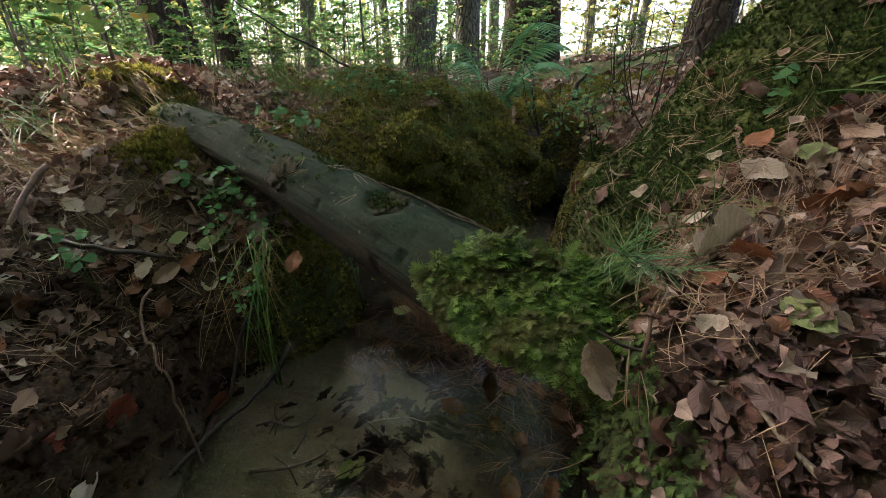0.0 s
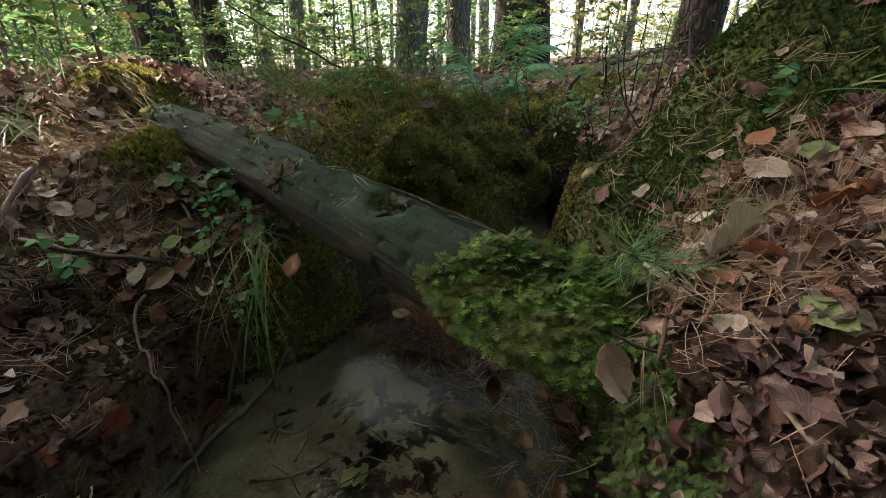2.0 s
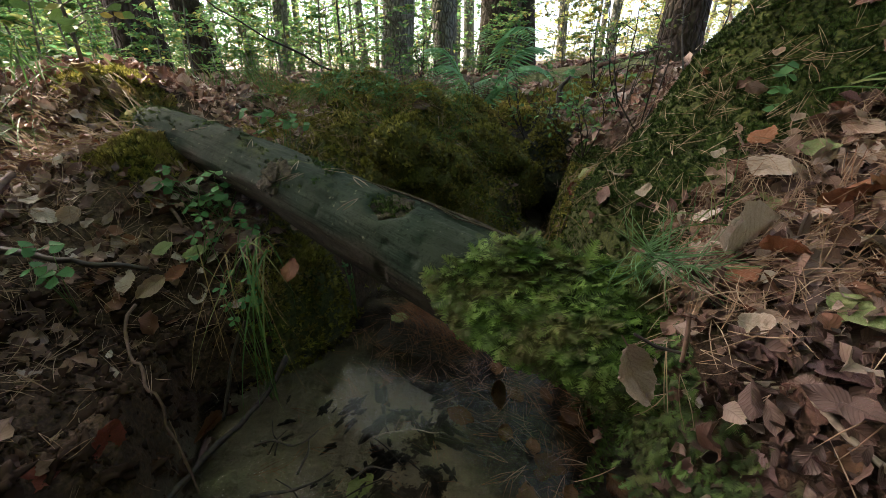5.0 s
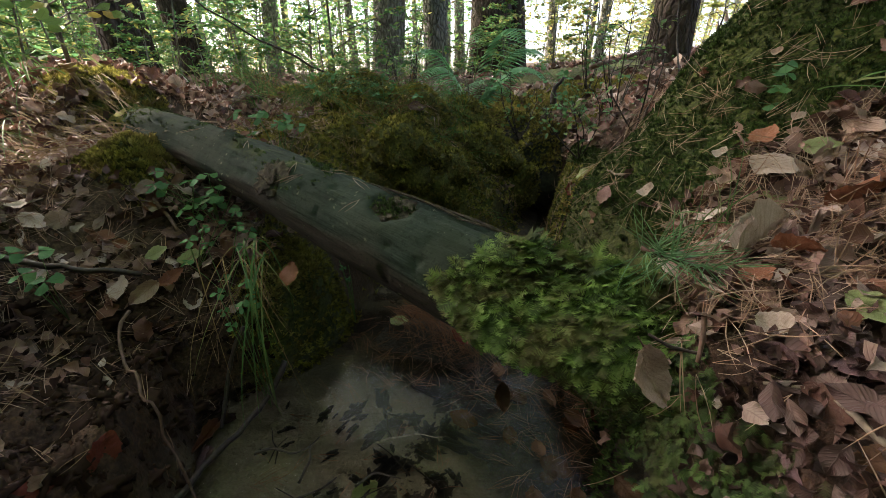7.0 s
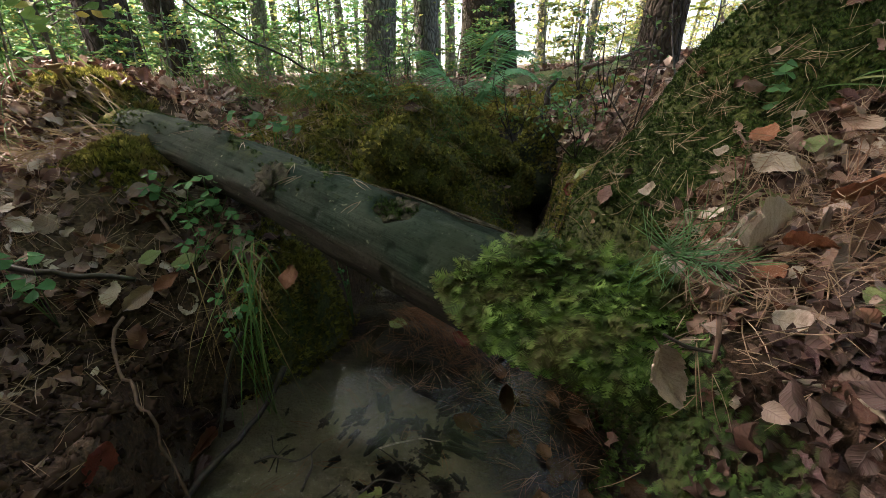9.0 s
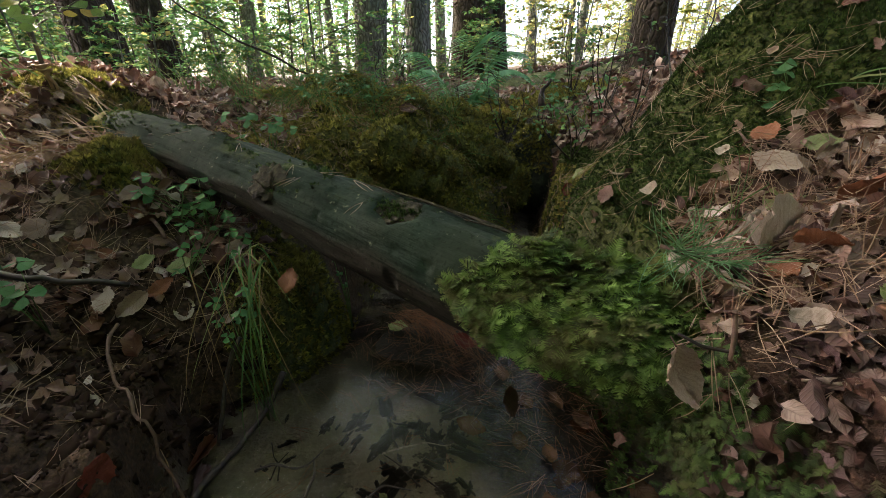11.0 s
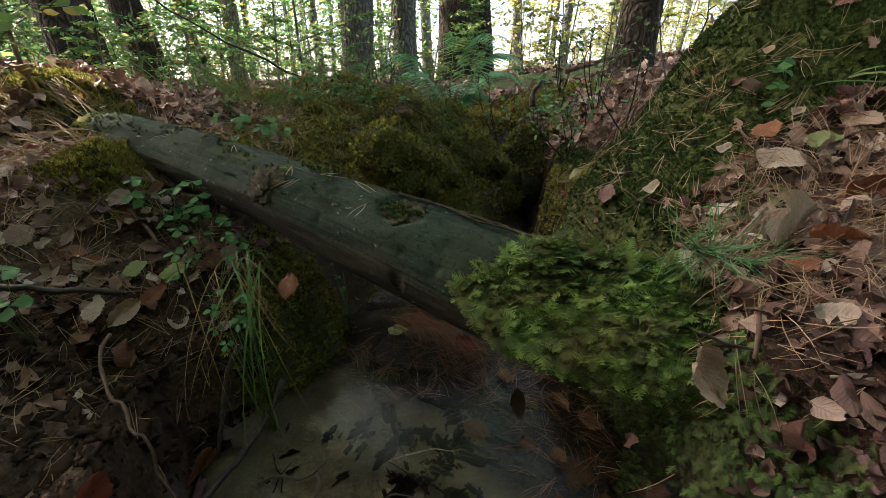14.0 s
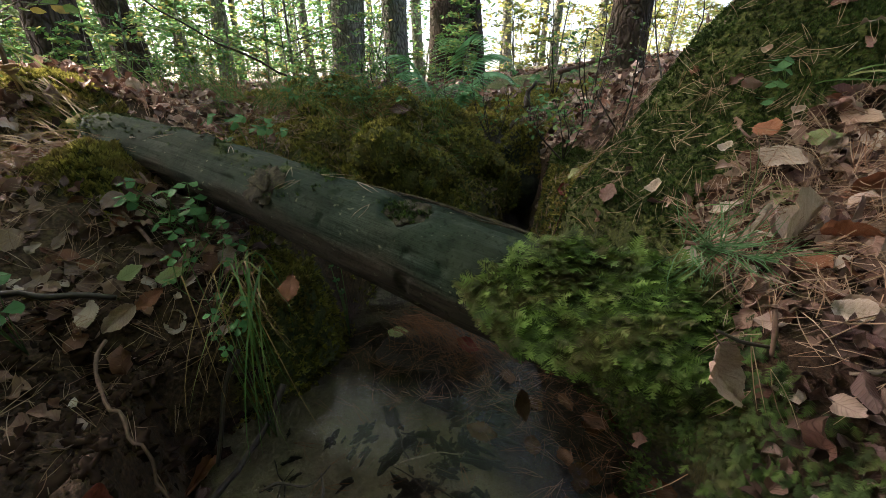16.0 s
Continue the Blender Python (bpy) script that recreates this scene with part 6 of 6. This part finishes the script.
def tree(x, y, radius, lean, tall, bark, label, leaves=0, seed=0, crown_at=0.55, group="", crown=1.8, flare=0.12):
    rng = np.random.default_rng(seed)
    t_ = tagged(new("tree"), label, "tree", group)
    z = float(height(x, y))
    t_.location = (x, y, z - 0.06)
    q = np.r_[0, 0.05, 0.12, 0.25, 0.45, 0.7, np.linspace(1.0, tall, 14)]
    c = np.stack([lean[0] * q + 0.04 * vnoise(q * 0.5, seed, 1, 7) * np.minimum(q, 2), lean[1] * q, q], -1)
    r = radius * (1 - 0.75 * q / tall) * (1 + flare * np.exp(-q / 0.16))
    sides = 22
    v, f, u = tube(c, r, sides)
    n_ = len(q) * sides
    k = v[:n_] - np.repeat(c, sides, 0)
    th = np.arctan2(k[:, 1], k[:, 0])
    qq = np.repeat(q, sides)
    v[:n_] = np.repeat(c, sides, 0) + k * (1 + 0.09 * vnoise(np.cos(th) * 1.7 + seed, np.sin(th) * 1.7, qq * 0.8, 5) + 0.1 * np.exp(-qq / 0.2) * np.maximum(0, np.sin(th * 4 + seed)))[:, None]
    part("trunk", mesh("trunk", v, f, bark, u), t_)
    rods = []
    pts, cl = crown_points(max(leaves, 1), (lean[0] * tall * 0.8, lean[1] * tall * 0.8, tall * (1 + crown_at) / 2), (crown, crown, tall * (1 - crown_at) / 2), rng)
    for e in cl[:14]:
        h = max(min(e[2] - 0.5, tall * 0.95), tall * crown_at * 0.8)
        b = np.array([np.interp(h, q, c[:, m]) for m in range(3)])
        rods.append(tube([b, (b + e) / 2 + [0, 0, 0.15], e], [radius * 0.22, radius * 0.12, radius * 0.03], 5))
    v, f, u = joined(rods)
    part("branchwork", mesh("branchwork", v, f, bark, u), t_)
    if leaves:
        part("crown", leaves_at(pts, rng, 0.07, 0.13, M_FOREST), t_)
    return t_


TREES = (
    (-2.52, 3.5, 0.135, (-0.1, 0.02), 9.0, M_BARK, "large brown conifer trunk with pale resin streaks", 2200, 1),
    (-2.6, 3.85, 0.085, (-0.04, 0.02), 8.0, M_BARK, "brown trunk beside a larger one", 500, 2),
    (-3.0, 5.3, 0.175, (-0.16, 0.03), 10.0, M_BARK, "leaning brown conifer trunk in dappled light", 2200, 3),
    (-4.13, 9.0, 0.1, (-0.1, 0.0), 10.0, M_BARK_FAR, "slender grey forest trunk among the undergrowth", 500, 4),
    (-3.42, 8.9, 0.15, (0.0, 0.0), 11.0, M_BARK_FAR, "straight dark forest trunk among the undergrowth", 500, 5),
    (-0.72, 5.6, 0.2, (0.1, 0.0), 10.0, M_BARK_GREY, "leaning grey trunk with pale lichen", 2600, 6),
    (-0.07, 5.9, 0.165, (-0.015, 0.0), 10.0, M_BARK_GREY, "straight grey trunk behind the mound", 1800, 7),
    (0.76, 7.1, 0.33, (0.01, 0.0), 12.0, M_BARK, "thick reddish brown conifer trunk", 3200, 8),
    (1.27, 7.3, 0.13, (-0.07, 0.0), 9.0, M_BARK, "thin brown trunk beside a thick conifer", 500, 9),
    (1.6, 3.15, 0.14, (0.03, 0.0), 9.0, M_BARK, "dark conifer trunk with flared roots on the slope", 2600, 10),
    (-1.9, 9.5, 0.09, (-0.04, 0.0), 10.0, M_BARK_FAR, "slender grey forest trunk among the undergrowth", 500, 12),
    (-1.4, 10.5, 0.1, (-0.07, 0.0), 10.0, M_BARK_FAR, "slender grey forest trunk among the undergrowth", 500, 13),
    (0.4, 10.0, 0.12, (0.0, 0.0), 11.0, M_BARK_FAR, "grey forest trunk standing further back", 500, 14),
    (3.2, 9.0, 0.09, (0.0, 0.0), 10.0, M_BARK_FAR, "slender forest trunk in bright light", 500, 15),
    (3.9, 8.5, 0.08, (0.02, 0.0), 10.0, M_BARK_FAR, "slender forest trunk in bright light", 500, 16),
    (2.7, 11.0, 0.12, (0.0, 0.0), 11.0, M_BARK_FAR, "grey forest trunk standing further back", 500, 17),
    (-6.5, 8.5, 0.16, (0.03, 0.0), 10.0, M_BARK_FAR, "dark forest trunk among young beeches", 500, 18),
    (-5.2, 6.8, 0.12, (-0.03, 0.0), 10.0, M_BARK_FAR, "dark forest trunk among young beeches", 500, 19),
)
for x, y, r, lean, tall, bark, label, leaves, seed in TREES:
    tree(x, y, r, lean, tall, bark, label, leaves, seed, group="forest trees")


def sapling(x, y, tall, leaves, seed, leaf=(0.05, 0.085), group="beech saplings", label="young beech with layers of yellow-green leaves", low=0.06, reach=0.42, material=None):
    rng = np.random.default_rng(seed)
    t_ = tagged(new("sapling"), label, "sapling", group)
    t_.location = (x, y, float(height(x, y)) - 0.02)
    q = np.linspace(0, tall, 10)
    bend = rng.normal(0, 0.08, 2)
    c = np.stack([bend[0] * q + 0.05 * vnoise(q, seed, 1, 3), bend[1] * q, q], -1)
    stem = tube(c, np.linspace(0.012, 0.003, 10) * (tall / 2.2) ** 0.5, 6)
    rods = []
    P, per = [], 34
    for k in range(max(3, leaves // per)):
        h = tall * rng.uniform(low, 1.0)
        b = np.array([np.interp(h, q, c[:, m]) for m in range(3)])
        th, ln = rng.uniform(0, 6.3), tall * reach * rng.uniform(0.5, 1.0) * (1.15 - 0.75 * h / tall)
        d = np.array([math.cos(th), math.sin(th), 0])
        e = b + d * ln + [0, 0, ln * rng.uniform(-0.12, 0.3)]
        m_ = (b + e) / 2 + [0, 0, 0.08 * ln]
        rods.append(tube([b, m_, e], np.array([0.005, 0.0035, 0.0012]) * (tall / 2.2) ** 0.5, 4))
        u = rng.uniform(0.15, 1.05, per)
        s = rng.normal(0, 0.17, per) * ln * (1.15 - u * 0.6)
        P.append(b + (e - b) * u[:, None] + np.stack([-d[1] * s, d[0] * s, rng.normal(0, 0.03, per) * ln + 0.08 * ln * np.sin(np.pi * u)], -1))
    v, f, uu = joined(rods)
    part("stem", mesh("stem", stem[0], stem[1], M_BARK_FAR, stem[2]), t_)
    tagged(part("branchwork", mesh("branchwork", v, f, M_BARK_GREY, uu), t_), kind="stuff")
    tagged(part("foliage", leaves_at(np.concatenate(P), rng, *leaf, material or M_FOREST, 0.32), t_), kind="stuff")
    return t_


rng = np.random.default_rng(81)
for k in range(90):
    y = rng.uniform(4.2, 13.5)
    x = rng.uniform(-0.95, 0.85) * (y + 1.2)
    if abs(x - 0.12 * y) < 0.14 * y and rng.random() < 0.75:
        continue
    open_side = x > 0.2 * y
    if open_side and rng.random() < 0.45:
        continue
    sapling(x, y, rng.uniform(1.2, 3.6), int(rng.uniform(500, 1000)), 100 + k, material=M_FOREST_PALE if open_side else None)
for k in range(34):
    y = rng.uniform(4.5, 11)
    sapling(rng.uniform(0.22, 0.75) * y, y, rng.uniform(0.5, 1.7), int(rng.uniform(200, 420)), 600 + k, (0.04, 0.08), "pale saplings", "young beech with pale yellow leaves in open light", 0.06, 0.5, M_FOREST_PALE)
for k in range(12):
    y = rng.uniform(1.7, 3.2)
    sapling(rng.uniform(-1.0, -0.75) * y - 0.3, y, rng.uniform(0.5, 1.1), int(rng.uniform(120, 260)), 650 + k, (0.04, 0.07))
# low leafy plants that hide the forest floor
for k in range(80):
    y = rng.uniform(2.3, 7.0)
    x = rng.uniform(-0.85, 0.2) * y - 0.1
    if abs(x - 0.2) < 0.55 and y < 4:
        continue
    sapling(x, y, rng.uniform(0.25, 0.7), int(rng.uniform(120, 260)), 400 + k, (0.025, 0.05), "seedlings on the forest floor", "low leafy green seedling on the forest floor", 0.1, 0.7)
# the sapling whose leaves hang over the near bank
spray = tagged(new("beech_sapling"), "small beech sapling with large yellow-green leaves over the bank", "sapling")
spray.location = (-1.05, 1.22, float(height(-1.05, 1.22)) - 0.01)
part("stem", mesh("stem", *tube([(0, 0, 0), (0.01, -0.01, 0.1), (-0.01, 0, 0.2), (0.0, 0.0, 0.34)], [0.006, 0.005, 0.004, 0.003], 6)[:2], M_BARK_GREY), spray)
rng = np.random.default_rng(77)
for bz, ex, ey, ez in ((0.1, 0.41, -0.17, 0.165), (0.12, 0.33, -0.23, 0.115), (0.07, 0.2, -0.27, 0.095), (0.16, 0.33, -0.17, 0.175), (0.12, 0.15, -0.3, 0.13), (0.2, 0.21, -0.17, 0.185), (0.16, -0.2, -0.12, 0.2)):
    c = np.array([(0, 0, bz), (ex * 0.5, ey * 0.5, (bz + ez) / 2 + 0.02), (ex, ey, ez)])
    br = part("branch", mesh("branch", *tube(c, [0.0022, 0.0016, 0.0008], 5)[:2], M_BARK_GREY), spray)
    for q in np.linspace(0.35, 1.0, 6):
        p = (1 - q) ** 2 * c[0] + 2 * q * (1 - q) * c[1] + q * q * c[2]
        R = turns(np.array([[rng.normal(0.3, 0.3), -0.8 + rng.normal(0, 0.4), 0.8]]), rng.uniform(-2.4, 0.2, 1))
        v, f, u = spread([leaf_template(5, 0.32, 0.2, 0.12, 0.02, 0.85, int(q * 50), 4)], p[None], R, rng.uniform(0.022, 0.042, 1), rng)
        part("leaf", mesh("leaf", v, f, M_BEECH, u), br)
sapling(-1.62, 1.5, 0.75, 170, 302, (0.04, 0.075), "", "small beech sapling with orange tinged leaves", 0.3, 0.7)
rod("branch", [(-0.55, 2.1, 0.42), (-0.85, 2.15, 0.55), (-1.25, 2.2, 0.78), (-1.6, 2.3, 1.0)], 0.006, 0.003, M_TWIG_DARK, "long thin bare branch leaning in the undergrowth", "branch", 0.008)

# thick foliage where the wood stays closed
C = np.stack([rng.uniform(-1.35, -0.75, 420), rng.uniform(5.5, 12, 420), rng.uniform(0.5, 3.6, 420)], -1)
C[:, 0] *= C[:, 1]
thing("side_foliage", leaves_at(np.repeat(C, 40, 0) + rng.normal(0, 1, (420 * 40, 3)) * [0.5, 0.5, 0.2], rng, 0.06, 0.12, M_FOREST, 0.45), "dense green beech foliage of the wood's edge", "woods", kind="stuff")

# woods further off, as one mass: thin trunks and leaf clumps
rng = np.random.default_rng(91)
rods = []
for k in range(70):
    y = rng.uniform(13, 34)
    x = rng.uniform(-1.25, 1.15) * y
    z = float(height(x, y))
    ln = rng.normal(0, 0.04)
    r = rng.uniform(0.05, 0.12)
    rods.append(tube([(x, y, z - 0.1), (x + ln * 4, y, z + 4), (x + ln * 10, y, z + 10)], [r, r * 0.85, r * 0.5], 7))
v, f, u = joined(rods)
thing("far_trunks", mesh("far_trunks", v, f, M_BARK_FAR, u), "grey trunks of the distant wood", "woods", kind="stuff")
y = rng.uniform(9, 34, 4300)
x = rng.uniform(-1.25, 1.15, 4300) * y
x[2600:] = rng.uniform(-1.3, -0.6, 1700) * y[2600:]
keep = (np.abs(x - 0.13 * y) > 0.13 * y) | (rng.random(4300) < 0.2)
keep &= (x < 0.25 * y) | (rng.random(4300) < 0.6)
x, y = x[keep], y[keep]
C = np.stack([x, y, height(x, y) + rng.uniform(0.1, 1, len(x)) ** 1.3 * 0.42 * y], -1)
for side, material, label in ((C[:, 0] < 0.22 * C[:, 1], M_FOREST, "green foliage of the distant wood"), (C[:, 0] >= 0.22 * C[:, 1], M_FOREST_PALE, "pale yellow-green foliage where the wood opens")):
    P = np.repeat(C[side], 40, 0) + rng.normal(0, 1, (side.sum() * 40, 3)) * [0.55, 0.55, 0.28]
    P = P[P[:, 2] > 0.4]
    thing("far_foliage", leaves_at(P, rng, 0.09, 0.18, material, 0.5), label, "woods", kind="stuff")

# unseen leaves and trees overhead and behind, added to hold back light
rng = np.random.default_rng(95)
C = np.stack([rng.uniform(-9, 8, 420), rng.uniform(-9, 3.6, 420), rng.uniform(4.4, 7.0, 420)], -1)
C = np.concatenate([C, np.stack([rng.uniform(-7.6, -2.6, 200), rng.uniform(0.8, 6.6, 200), rng.uniform(4.2, 6.6, 200)], -1)])
P = np.repeat(C, 16, 0) + rng.normal(0, 1, (len(C) * 16, 3)) * [0.5, 0.5, 0.2]
# unseen clumps further up the stream, added to break the sky's reflection in the water
C = np.stack([rng.uniform(-6, 6, 260), rng.uniform(3.6, 10, 260), rng.uniform(5.5, 9.5, 260)], -1)
P = np.concatenate([P, np.repeat(C, 16, 0) + rng.normal(0, 1, (len(C) * 16, 3)) * [0.55, 0.55, 0.3]])
# unseen leaves added along the sun's path to keep it off the stream
rise = rng.uniform(4.2, 6.4, 3000)
shade = np.stack([rng.uniform(-0.95, 1.2, 3000), rng.uniform(-0.3, 2.3, 3000), 0 * rise], -1) + np.array(TO_SUN)[None] * (rise / TO_SUN.z)[:, None]
P = np.concatenate([P, shade])
# gaps left towards the sun, so that flecks fall on the banks
foot = P[:, :2] - (P[:, 2:] - 0.35) * np.array(TO_SUN.xy)[None] / TO_SUN.z
for x, y, r in ((-1.12, 1.02, 0.22), (-0.97, 1.17, 0.26), (0.78, 1.5, 0.14), (-1.7, 1.6, 0.3)):
    far_ = np.hypot(foot[:, 0] - x, foot[:, 1] - y) > r + 0.13
    P, foot = P[far_], foot[far_]
thing("leaf_canopy", leaves_at(P, rng, 0.16, 0.3, M_FOREST, 0.4), "unseen beech canopy added to shade the stream", "woods", kind="stuff")
# unseen foliage behind the camera, added to dim surfaces that face it
th, far = rng.uniform(np.pi * 0.95, np.pi * 2.05, 2700), rng.uniform(3.6, 9, 2700)
th[2300:] = rng.uniform(np.pi * 1.6, np.pi * 2.12, 400)
C = np.stack([np.cos(th) * far, np.sin(th) * far - 0.5, rng.uniform(0.3, 6.0, 2700)], -1)
P = np.repeat(C, 16, 0) + rng.normal(0, 1, (len(C) * 16, 3)) * [0.5, 0.5, 0.3]
P = P[np.hypot(P[:, 0], P[:, 1]) > 2.6]
thing("near_side_foliage", leaves_at(P, rng, 0.2, 0.36, M_FOREST, 0.6), "unseen foliage added downstream to dim the banks", "woods", kind="stuff")
# unseen trunks added among that foliage
rods = []
for k in range(26):
    a, r = rng.uniform(np.pi * 0.93, np.pi * 2.07), rng.uniform(4, 12)
    x, y = math.cos(a) * r, math.sin(a) * r - 0.5
    q = rng.uniform(0.08, 0.2)
    rods.append(tube([(x, y, float(height(x, y)) - 0.1), (x + 0.1, y, 3.5), (x + 0.2, y, 7.5)], [q, q * 0.8, q * 0.5], 9))
v, f, u = joined(rods)
thing("near_side_trunks", mesh("near_side_trunks", v, f, M_BARK_FAR, u), "unseen trunks added downstream behind the camera", "woods", kind="stuff")
